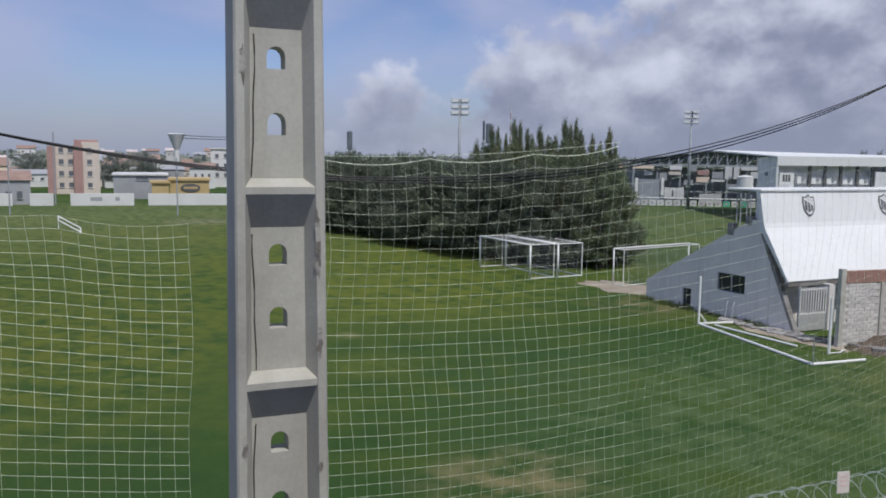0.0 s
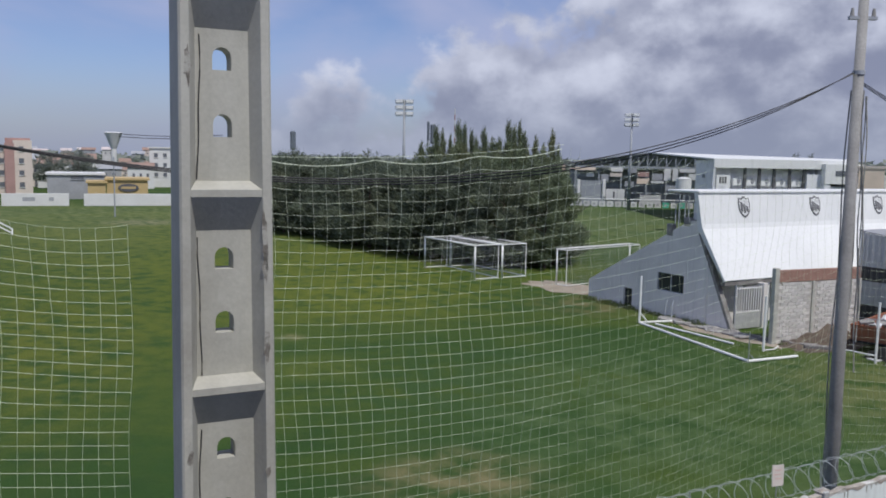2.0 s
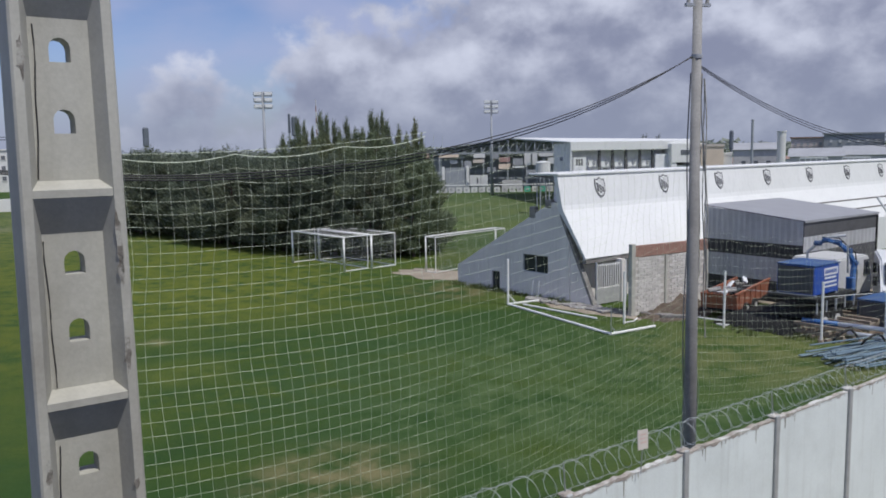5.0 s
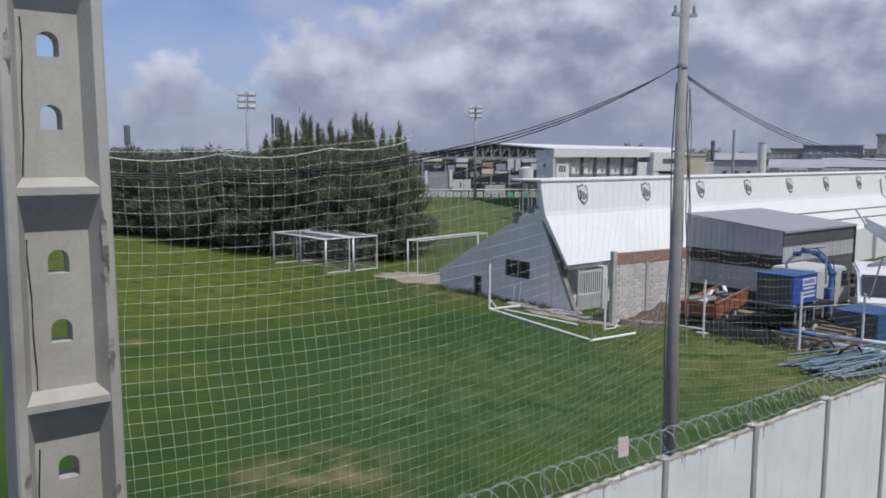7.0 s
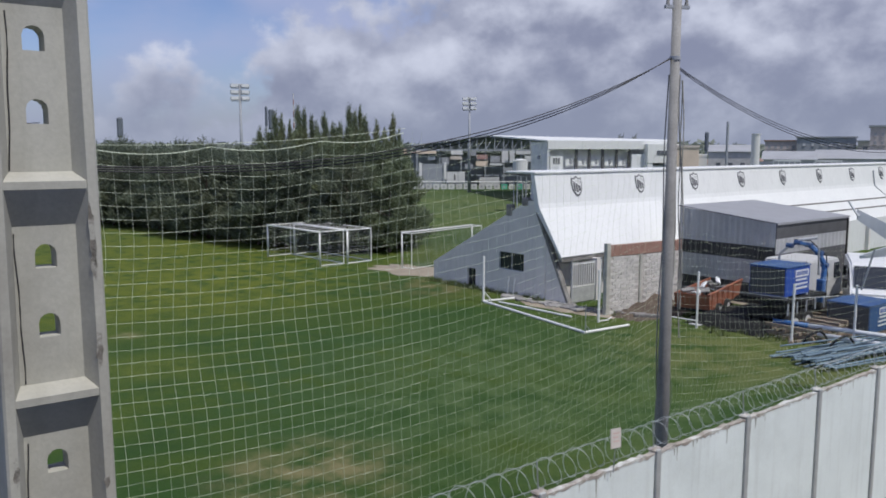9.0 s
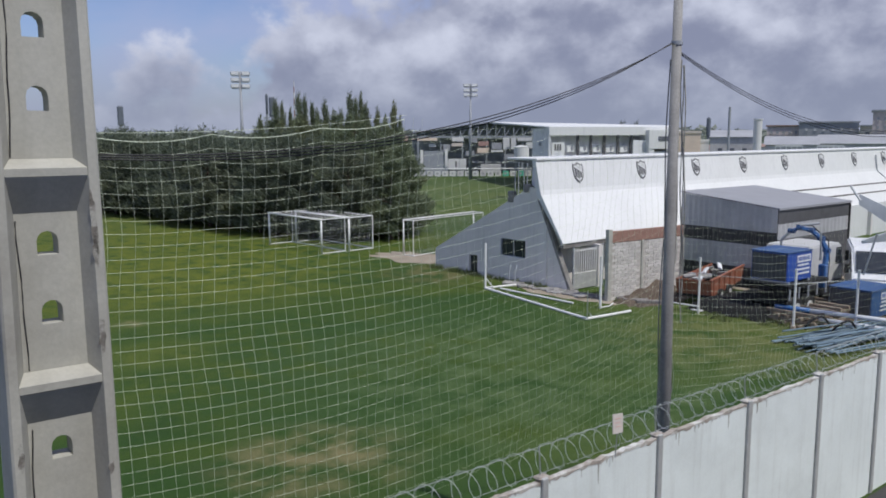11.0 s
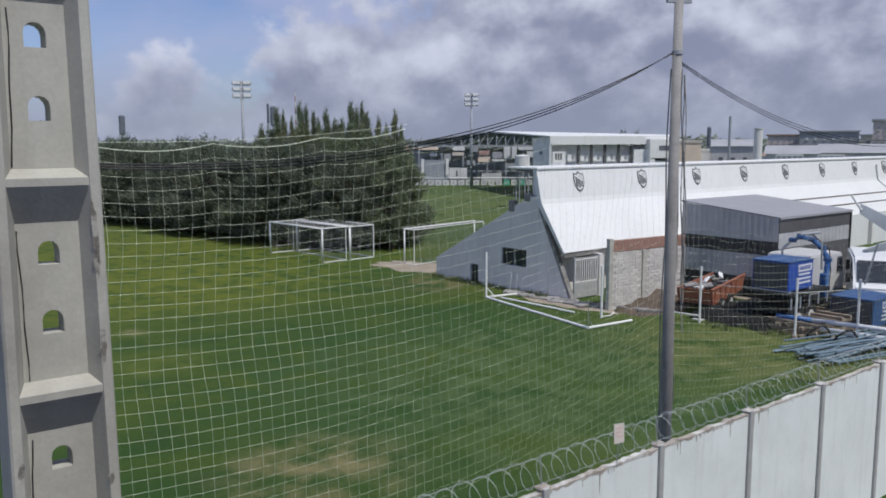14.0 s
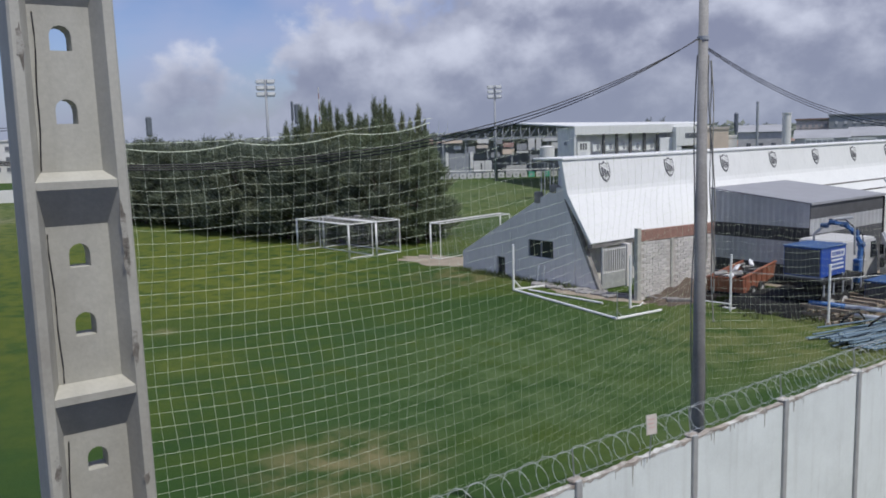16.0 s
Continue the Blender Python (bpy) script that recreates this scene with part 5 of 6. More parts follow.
def weeds():
    """Ragged weeds along the foot of the stand's end wall and the block wall."""
    rnd = random.Random(71)
    V, Fc = [], []

    def clump(p, s, n):
        for _ in range(n):
            a, h = rnd.uniform(0, 6.28), s * rnd.uniform(0.4, 1.2)
            q = Vector((p.x + rnd.gauss(0, s * 0.5), p.y + rnd.gauss(0, s * 0.5), 0))
            d = Vector((math.cos(a), math.sin(a), 0))
            o = len(V)
            V.extend([tuple(q - d * 0.03), tuple(q + d * 0.03), tuple(q + Vector((rnd.gauss(0, h * 0.35), rnd.gauss(0, h * 0.35), h)))])
            Fc.append((o, o + 1, o + 2))
    for k in range(70):
        f = rnd.random()
        p = SA.lerp(SA + SV * 11, f) - SU * rnd.uniform(0.1, 0.5)
        clump(p, rnd.uniform(0.12, 0.35), 26)
    for k in range(40):
        p = BW0 + SU * rnd.uniform(0, 6) + SV * rnd.uniform(0.2, 0.8)
        clump(p, rnd.uniform(0.1, 0.3), 22)
    for k in range(60):
        p = polar(rnd.uniform(33, 45), rnd.uniform(37.0, 39.0))
        clump(p, rnd.uniform(0.1, 0.3), 22)
    me = bpy.data.meshes.new("weeds")
    me.from_pydata(V, [], Fc)
    me.materials.append(WEED)
    tagged(new("weeds", me), "ragged green weeds along the walls and yard edge", "weeds", kind="stuff")


weeds()


# ---- trees ----
def crown_mesh(name, H, W, n, seed, material, low=0.06, pointed=1.0, leaf=0.16):
    """Many small drooping needle tufts on limbs, denser inside, with an uneven outline."""
    rnd = random.Random(seed)
    V, Fc = [], []
    limbs = []
    for k in range(70):
        z = H * (low + (1 - low) * rnd.random() ** 1.15)
        f = (z / H - low) / (1 - low)
        reach = W * 0.5 * ((1 - f) ** 0.9 if pointed < 0.3 else (1 - f ** (1.2 + pointed)) ** 0.8) * rnd.uniform(0.55, 1.15) + 0.10
        a = rnd.uniform(0, 2 * math.pi)
        limbs.append((z, a, reach))
    for k in range(14):
        q = rnd.uniform(0.72, 0.99)
        limbs.append((H * q, rnd.uniform(0, 6.28), 0.05 + 0.9 * (1 - q)))
    plume = pointed < 0.3
    picks = rnd.choices(limbs, [(q[2] + 0.06) ** 1.25 for q in limbs], k=n)
    for i in range(n):
        z, a, reach = picks[i]
        t = rnd.random() ** 0.55
        r = reach * t
        up = 0.35 * r * (0.6 + 0.5 * (z / H))
        if plume:
            up = 1.3 * r
        s = leaf * rnd.uniform(0.6, 1.6) * (1 - 0.35 * z / H)
        sp = 0.22 - 0.17 * (z / H) ** 2
        p = Vector((r * math.cos(a), r * math.sin(a), z + up)) + Vector((rnd.gauss(0, sp), rnd.gauss(0, sp), rnd.gauss(-0.1, 0.24)))
        wide = 0.15 if plume else 0.24
        if p.z < 0.1:
            p.z = 0.1 + 0.4 * rnd.random()
        d = Vector((math.cos(a) * 0.6 + rnd.gauss(0, 0.5), math.sin(a) * 0.6 + rnd.gauss(0, 0.5), rnd.gauss(1.3 if plume else 0.6, 0.5))).normalized()
        side = d.cross(Vector((rnd.gauss(0, 1), rnd.gauss(0, 1), rnd.gauss(0, 1)))).normalized()
        o = len(V)
        V += [tuple(p - side * s * wide), tuple(p + side * s * wide), tuple(p + d * s * 2.1 + side * s * 0.05), tuple(p - d * s * 0.9)]
        Fc += [(o, o + 1, o + 2), (o, o + 3, o + 1)]
    if plume:
        k = H / max(v[2] for v in V)
        V = [(x, y, z * k) for x, y, z in V]
    me = bpy.data.meshes.new(name)
    me.from_pydata(V, [], Fc)
    me.materials.append(material)
    return me


def tree(name, H, W, n, seed, material, label, low=0.06, pointed=1.0, leaf=0.16, group=""):
    o = thing(name, Matrix.Identity(4), label, "tree", group)
    rnd = random.Random(seed + 50)
    part("trunk", tube(bmesh.new(), [(0, 0, 0), (0.05, 0, H * 0.3), (-0.04, 0.05, H * 0.65), (0.02, 0.02, H * 0.97)], 0.02 * H, 8, 0.02), BARK, o)
    for k in range(14):
        bm = bmesh.new()
        z = H * (0.12 + 0.055 * k)
        a = rnd.uniform(0, 6.28)
        r = W * 0.4 * (1 - z / H) + 0.2
        tube(bm, [(0, 0, z), (r * 0.5 * math.cos(a), r * 0.5 * math.sin(a), z + 0.2 * r), (r * math.cos(a), r * math.sin(a), z + 0.5 * r)], 0.006 * H, 5, 0.01)
        part("limb", bm, BARK, o)
    cr = new("crown", crown_mesh("crown", H, W, n, seed, material, low, pointed, leaf))
    cr.parent = o
    return o


TREES = [tree("casuarina_tree", 9.0, 5.4, 12000, 21, NEEDLE, "dark green feathery casuarina tree beside the pitch", pointed=0.5, group="casuarina row"),
         tree("casuarina_tree", 9.0, 3.6, 13000, 22, NEEDLE, "slender dark green casuarina tree with a pointed top", pointed=0.1, group="casuarina row"),
         tree("casuarina_tree", 8.0, 6.4, 12500, 23, NEEDLE_DARK, "dense dark green casuarina tree in a row", pointed=2.2, group="casuarina row"),
         tree("casuarina_tree", 8.0, 6.0, 12500, 24, NEEDLE_DARK, "bushy dark green casuarina tree in a row", pointed=1.8, group="casuarina row")]


def plant_row():
    rnd = random.Random(31)
    used = set()

    def put(k, x, y, h, wscale=1.0):
        base = TREES[k]
        H0 = (9.0, 9.0, 8.0, 8.0)[k]
        s = h / H0
        m = Matrix.Translation((x, y, 0)) @ pose(0, 0, 0, 0, 0, rnd.uniform(0, 360)) @ Matrix.Diagonal((s * wscale, s * wscale, s, 1))
        if k in used:
            copy_thing(base, m)
        elif k == 1:          # the first slender one keeps its own shape at full width
            base.matrix_basis = Matrix.Translation((x + 2.0, y + 6.0, 0))
            used.add(k)
            copy_thing(base, m)
        else:
            base.matrix_basis = Matrix.Translation((x, y, 0))
            used.add(k)
    # the long row down the side of the pitch
    for i in range(19):
        f = i / 18
        x, y = 4.6 + (-20.5 - 4.6) * f, 67.0 + (105 - 67) * f
        put(2 + i % 2, x + rnd.uniform(-.5, .5), y + rnd.uniform(-.5, .5) + 1.5, 7.6 + rnd.uniform(-0.5, 0.5) + 0.9 * f, 1.0)
    for i in range(13):
        f = i / 12
        put(2 + (i + 1) % 2, 9.5 + (-14 - 9.5) * f + rnd.uniform(-1, 1), 71.5 + (108 - 71.5) * f, 7.9 + rnd.uniform(-.4, .5) + 1.0 * f, 1.1)
    # taller group at the near end; bearing, distance, height
    for az, d, h, k in ((3.60, 74.4, 11.70, 1), (4.01, 75.7, 11.46, 1), (5.13, 76.6, 12.38, 1), (5.55, 73.3, 11.93, 1), (6.08, 74.5, 11.39, 1), (6.93, 75.6, 11.70, 1), (7.47, 72.3, 10.63, 1), (8.65, 73.1, 12.25, 1), (9.39, 74.2, 12.22, 1), (9.73, 71.0, 11.28, 1), (10.55, 72.1, 10.84, 1), (11.70, 72.9, 11.48, 1), (12.09, 69.7, 10.02, 1), (4.57, 75.4, 10.90, 1), (8.01, 75.0, 10.82, 1), (11.06, 70.3, 10.11, 1), (2.55, 76.5, 10.30, 1), (6.42, 75.8, 10.84, 1), (9.03, 71.4, 11.68, 1), (4.70, 72.0, 9.00, 0), (6.40, 70.0, 8.80, 0), (9.30, 69.0, 9.00, 0), (10.40, 67.0, 8.60, 0), (12.00, 66.0, 8.40, 0), (7.20, 66.5, 8.60, 0), (9.70, 64.5, 7.80, 0), (11.40, 63.5, 7.20, 0), (4.20, 68.0, 8.40, 2), (5.90, 66.0, 8.00, 3), (8.40, 63.5, 7.40, 3), (12.60, 68.0, 7.60, 0), (3.10, 75.0, 9.40, 0), (5.30, 73.0, 9.60, 0), (6.60, 72.5, 9.40, 0), (7.60, 71.0, 9.80, 0), (8.60, 70.0, 9.80, 0), (9.60, 69.5, 9.40, 0), (11.00, 69.0, 9.20, 0), (2.40, 79.0, 9.00, 0)):
        p = polar(az, d)
        put(k, p.x, p.y, h, 0.62 if k == 1 else 1.0)


plant_row()


def far_tree(az, d, h, w, seed):
    o = tree("far_tree", h, w, 3600, seed, HAZE_GREEN, "distant broad-crowned tree, its green paled for haze", low=0.18, pointed=2.5, leaf=0.02 * w + 0.16)
    o.matrix_basis = Matrix.Translation(polar(az, d))
    return o


# ---- floodlight masts ----
def floodlight_mast(az, d, ztop, label, rows=3, cols=2):
    o = thing("floodlight_mast", Matrix.Translation(polar(az, d)) @ pose(0, 0, 0, 0, 0, -az), label, "floodlight mast", "floodlight masts")
    part("shaft", rod((0, 0, 0), (0, 0, ztop), 0.30, 10, 0.14), GREY_STEEL, o, smooth=True)
    for r in range(rows):
        z = ztop - 0.25 - r * 0.86
        part("crossarm", boxes((-1.2, 1.2, -0.06, 0.06, z - 0.44, z - 0.36)), GREY_STEEL, o)
        for c in range(cols):
            x = -0.72 + 1.44 * c / max(1, cols - 1)
            f = part("floodlight", boxes((x - 0.58, x + 0.58, -0.35, 0.15, z - 0.30, z + 0.22), bevel=0.06), GREY_STEEL, o)
            part("lens", boxes((x - 0.5, x + 0.5, -0.40, -0.352, z - 0.24, z + 0.16)), SHEET_GREY, f, "pale lamp glass")


floodlight_mast(1.33, 118, 8.2 + 118 * 0.0741, "tall grey floodlight mast with six lamps behind the trees")
floodlight_mast(17.02, 150, 8.2 + 150 * 0.0608, "tall grey floodlight mast beside the second pitch")


def slim_lamp(az, d, zt, label, w=0.5):
    o = thing("far_mast", Matrix.Translation(polar(az, d)) @ pose(0, 0, 0, 0, 0, -az), label, "mast")
    part("shaft", rod((0, 0, 0), (0, 0, zt), 0.28, 8, 0.18), GREY_STEEL, o)
    part("head", boxes((-w, w, -0.3, 0.3, zt - 3.4, zt), bevel=0.22), MAST_DARK, o, "dark lamp head")


slim_lamp(-6.33, 150, 8.2 + 150 * 0.0333, "grey mast with a narrow lamp head seen edge-on")
slim_lamp(33.04, 150, 8.2 + 150 * 0.0187, "grey mast with a small lamp head far off", 0.35)
slim_lamp(3.03, 140, 8.2 + 140 * 0.0482, "dark slim mast rising behind the casuarinas", 0.22)
slim_lamp(3.37, 142, 8.2 + 142 * 0.0450, "dark slim mast beside another behind the trees", 0.5)


def radio_mast():
    o = thing("radio_mast", Matrix.Translation(polar(4.87, 420)), "red and white banded lattice radio mast", "radio mast")
    z = 0.0
    for k in range(12):
        h = (8.2 + 420 * 0.0640) / 12
        part("section", rod((0, 0, z), (0, 0, z + h), 0.55 - 0.03 * k, 4), TOWN_WHITE if k % 2 else TOWN_RED, o)
        z += h


radio_mast()
for az, d, zt, r in ((34.33, 110, 8.2 + 110 * 0.0302, 0.16), (-25.3, 150, 12.0, 0.12), (-17.9, 118, 8.0, 0.10), (-27.9, 125, 9.0, 0.1)):
    o = thing("plain_post", Matrix.Translation(polar(az, d)), "plain grey lamp post far off", "post")
    part("shaft", rod((0, 0, 0), (0, 0, zt), r, 8), GREY_STEEL, o)


# ---- second pitch, far stadium building ----
def ad_boards():
    o = thing("advert_boards", Matrix.Identity(4), "row of white and green advertising boards along the second pitch", "boards")
    rnd = random.Random(14)
    a, b = polar(12.3, 159), polar(26.0, 163)
    n = 26
    d = (b - a).normalized()
    ang = math.degrees(math.atan2(d.y, d.x))
    L = (b - a).length / n
    for k in range(n):
        m = Matrix.Translation(a + d * L * k) @ pose(0, 0, 0, 0, 0, ang)
        bm = boxes((0.15, L - 0.15, -0.05, 0.05, 0.1, 1.15))
        bmesh.ops.transform(bm, matrix=m, verts=bm.verts)
        bd = part("board", bm, rnd.choice((TOWN_WHITE, TOWN_WHITE, TOWN_WHITE, BOARD_GREEN, TOWN_WHITE, HAZE_GREY)), o)
        bm = boxes((0.5, L - 0.6, -0.09, -0.052, 0.45, 0.8))
        bmesh.ops.transform(bm, matrix=m, verts=bm.verts)
        part("text_line", bm, TOWN_GREY, bd)
    part("rail", rod(a + Vector((0, 0, 1.55)), b + Vector((0, 0, 1.55)), 0.09, 6), WHITE_PAINT, o)


ad_boards()


def building(name, az0, az1, d, z0, z1, depth, wall, label, category="building", roof=None, rise=0.0, windows=(), turn=0.0, wmat=None, over=0.3):
    """A block facing the standpoint between two bearings, with windows as (columns, rows, share of width, share of height) and a roof."""
    a, b = polar(az0, d), polar(az1, d)
    ux = (b - a).normalized()
    W = (b - a).length
    m = Matrix.Translation(a) @ pose(0, 0, 0, 0, 0, math.degrees(math.atan2(ux.y, ux.x)) + turn)
    o = thing(name, m, label, category)
    body = part("wall_block", boxes((0, W, 0, depth, 0, z1)), wall, o)
    if roof:
        if rise:
            bm = bmesh.new()
            prism(bm, [(-over, z1), (depth + over, z1), (depth / 2, z1 + rise)], -over, W + over, "x")
        else:
            bm = boxes((-over, W + over, -over, depth + over, z1, z1 + 0.35))
        part("roof", bm, roof, o)
    for cols, rows, fw, fh, x0, x1, za, zb in windows:
        for i in range(cols):
            for j in range(rows):
                cw, ch = (x1 - x0) * W / cols, (zb - za) * (z1 - z0) / rows
                x, z = x0 * W + (i + 0.5) * cw, z0 + za * (z1 - z0) + (j + 0.5) * ch
                w = part("window", boxes((x - cw * fw / 2, x + cw * fw / 2, -0.06, 0.04, z - ch * fh / 2, z + ch * fh / 2)), wmat or HAZE_GLASS, o)
                part("sill", boxes((x - cw * fw / 2 - 0.1, x + cw * fw / 2 + 0.1, -0.14, 0.0, z - ch * fh / 2 - 0.12, z - ch * fh / 2)), wall, w)
    return o


def angled(az, d, t):
    """A place by bearing, plan distance and rise over run from eye height."""
    return polar(az, d, 8.2 + d * t)


def facing_box(az0, az1, t0, t1, d, depth, m=None):
    """A box between two bearings and two slopes of sight, its front at plan distance d, set back by depth."""
    a, b = polar(az0, d), polar(az1, d)
    ux = (b - a).normalized()
    bm = boxes((0, (b - a).length, 0, depth, 8.2 + d * t0, 8.2 + d * t1))
    bmesh.ops.transform(bm, matrix=Matrix.Translation(a) @ pose(0, 0, 0, 0, 0, math.degrees(math.atan2(ux.y, ux.x))), verts=bm.verts)
    return bm


def slab(corners, thick):
    """A flat-sided slab on four or more corners, hanging down by its thickness."""
    bm = bmesh.new()
    up = [bm.verts.new(c) for c in corners]
    dn = [bm.verts.new(c - Vector((0, 0, thick))) for c in corners]
    bm.faces.new(up), bm.faces.new(list(reversed(dn)))
    n = len(up)
    for i in range(n):
        bm.faces.new((up[i], dn[i], dn[(i + 1) % n], up[(i + 1) % n]))
    return bm


def clubhouse():
    """The white stadium building: rising roof, deep fascia, recessed grey wall behind dark columns, grey end wall."""
    o = thing("clubhouse", Matrix.Identity(4), "white clubhouse with a rising roof, dark columns and shield panels", "building")
    D = 118.0

    def front(az):
        return D + (az - 22.5) * 1.2

    def wall_box(az0, az1, t0, t1, off, depth):
        """A box on the facade's own line, which runs away from the street."""
        a, b = polar(az0, front(az0) + off), polar(az1, front(az1) + off)
        ux = (b - a).normalized()
        dm = front((az0 + az1) / 2) + off
        bm = boxes((0, (b - a).length, 0, depth, 8.2 + dm * t0, 8.2 + dm * t1))
        bmesh.ops.transform(bm, matrix=Matrix.Translation(a) @ pose(0, 0, 0, 0, 0, math.degrees(math.atan2(ux.y, ux.x))), verts=bm.verts)
        return bm

    part("roof", slab([angled(22.45, D, 0.0090), angled(30.5, front(30.5), 0.0076), angled(30.9, 162, 0.0096), angled(18.18, 152, 0.0153)], 0.18), STAND_WHITE, o, "white roof sheet rising to the back")
    part("roof_fascia", wall_box(22.5, 30.46, -0.0016, 0.0084, 0, 0.4), STAND_WHITE, o, "deep white fascia")
    part("recessed_wall", wall_box(22.5, 30.4, -0.05, 0.006, 2.2, 6.0), SHEET_GREY, o, "grey recessed wall")
    c0, c1 = polar(22.46, D + 0.1), polar(21.34, D + 13)
    ux = (c0 - c1).normalized()
    bm = boxes((0, (c0 - c1).length, 0, 0.3, 0.0, 8.2 + D * 0.0078))
    bmesh.ops.transform(bm, matrix=Matrix.Translation(c1) @ pose(0, 0, 0, 0, 0, math.degrees(math.atan2(ux.y, ux.x))), verts=bm.verts)
    part("end_wall", bm, SHEET_GREY, o, "plain grey end wall")
    part("end_sign", wall_box(21.78, 21.98, -0.0135, -0.0095, 5.4, 0.1), GREY_STEEL, o)
    part("base_wall", wall_box(22.5, 30.4, -0.07, -0.0262, -0.2, 2.3), STAND_WHITE, o)
    COLS = (24.48, 25.37, 26.27, 27.2, 28.05)
    for az in COLS:
        part("column", wall_box(az - 0.07, az + 0.07, -0.0262, -0.0016, 0.1, 0.3), SHEET_DARK, o)
    for az in (23.62,) + COLS[:-1]:
        pl = part("shield_panel", wall_box(az + 0.11, az + 0.78, -0.0215, -0.0135, 0.6, 0.08), STAND_WHITE, o)
        c = angled(az + 0.45, front(az + 0.45) + 0.52, -0.0165)
        bm = bmesh.new()
        prism(bm, [(u * 0.75, v * 0.8) for u, v in badge_mesh()], -0.04, 0.0, "y")
        bmesh.ops.transform(bm, matrix=Matrix.Translation(c) @ pose(0, 0, 0, 0, 0, -az), verts=bm.verts)
        part("shield", bm, TOWN_GREY, pl)
    fr = part("door_frame", wall_box(22.68, 23.55, -0.0275, -0.0100, -0.05, 0.15), STAND_WHITE, o, "white framed doorway")
    for k in range(3):
        part("door_bar", wall_box(22.88 + 0.17 * k, 22.98 + 0.17 * k, -0.0195, -0.0120, -0.12, 0.06), GREY_BADGE, fr)
    part("door_foot", wall_box(22.80, 23.42, -0.0262, -0.0220, -0.10, 0.05), SHEET_GREY, fr)
    part("stair_tower", wall_box(28.2, 29.25, -0.05, -0.0075, -0.3, 2.4), SHEET_GREY, o, "grey stair block")
    w = part("white_block", wall_box(29.25, 31.4, -0.0175, 0.0045, -1.5, 3.5), STAND_WHITE, o, "white projecting block")
    part("window_band", wall_box(29.85, 31.3, -0.0085, -0.0030, -1.58, 0.2), HAZE_GLASS, w)
    part("pier", wall_box(29.25, 29.6, -0.05, -0.0175, -1.4, 1.0), SHEET_GREY, o)
    part("lower_wall", wall_box(29.6, 31.4, -0.05, -0.0205, -1.0, 2.4), STAND_WHITE, o)


clubhouse()


def steel_stand():
    """The open roofed stand: a dark canopy on posts with trusses, boards and clutter in its shade."""
    o = thing("covered_stand", Matrix.Identity(4), "dark open steel stand with a thin sloping roof", "stand")
    rnd = random.Random(17)
    D = 172.0
    part("roof", slab([angled(13.15, D, 0.0034), angled(18.18, D, 0.0150), angled(22.2, D, 0.0096), angled(23.0, D + 22, 0.0085), angled(18.0, D + 24, 0.0128), angled(13.0, D + 22, 0.0030)], 0.25), GREY_STEEL, o, "grey sheet canopy")
    part("rear_screen", facing_box(12.9, 22.8, -0.047, -0.006, D + 15, 0.4), TOWN_GREY, o, "shaded rear wall")
    part("gable_truss", facing_box(13.3, 22.0, -0.0040, -0.0022, D, 0.5), GREY_STEEL, o)
    for k in range(15):
        az = 13.2 + 0.62 * k
        t = 0.0034 + (az - 13.15) * 0.0023 if az < 18.18 else 0.0150 - (az - 18.18) * 0.00135
        part("truss_post", facing_box(az, az + 0.045, -0.0030, t - 0.0008, D + 0.1, 0.2), GREY_STEEL, o)
        part("truss_brace", rod(angled(az, D + 0.4, -0.003), angled(az + 0.6, D + 0.4, t - 0.0005), 0.10, 5), GREY_STEEL, o)
        part("rafter_sheet", facing_box(az, az + 0.60, -0.0015, t - 0.0012, D + 6, 0.2), GREY_STEEL, o)
    for az in (13.3, 14.9, 16.4, 18.1, 19.4, 20.6, 21.9):
        part("post", facing_box(az, az + 0.10, -0.0475, -0.003, D + 0.2, 0.3), GREY_STEEL, o)
    for t in (-0.0135, -0.0245, -0.0335):
        part("beam", facing_box(13.3, 22.2, t - 0.0008, t + 0.0008, D + 3, 0.3), GREY_STEEL, o)
    # boards, and white panels standing in for lit gaps, under the canopy: bearings, slopes, tone
    for a0, a1, t0, t1, mt in ((15.75, 16.55, -0.0085, -0.0035, TOWN_WHITE), (15.7, 16.5, -0.0145, -0.0105, TOWN_CREAM), (16.9, 17.5, -0.0100, -0.0045, TOWN_GREY), (19.3, 19.75, -0.0180, -0.0040, TOWN_WHITE),
                               (19.85, 20.2, -0.0180, -0.0040, TOWN_WHITE), (20.3, 21.3, -0.0080, -0.0040, TOWN_WHITE), (20.9, 21.4, -0.0170, -0.0095, TOWN_WHITE), (17.55, 18.3, -0.0140, -0.0085, TOWN_RED),
                               (17.5, 18.35, -0.0225, -0.0160, TOWN_ORANGE), (18.5, 19.2, -0.0180, -0.0100, TOWN_GREY), (18.45, 19.3, -0.0215, -0.0190, TOWN_WHITE), (14.1, 14.6, -0.0150, -0.0110, TOWN_WHITE),
                               (13.3, 14.7, -0.0075, -0.0040, TOWN_ORANGE), (15.1, 15.6, -0.0205, -0.0120, TOWN_GREY), (16.7, 17.3, -0.0260, -0.0200, TOWN_GREY), (19.4, 20.6, -0.0300, -0.0240, TOWN_GREY), (21.3, 22.1, -0.0290, -0.0200, GREY_STEEL)):
        part("panel", facing_box(a0, a1, t0, t1, D - 2 - rnd.uniform(0, 2), 0.2), mt, o)
    part("grey_board", facing_box(17.75, 19.15, -0.0465, -0.0360, D - 6, 0.2), HAZE_GREY, o, "plain grey board")
    part("score_board", facing_box(13.75, 15.15, -0.0490, -0.0200, D - 8, 0.4), GREY_STEEL, o, "dark framed board")


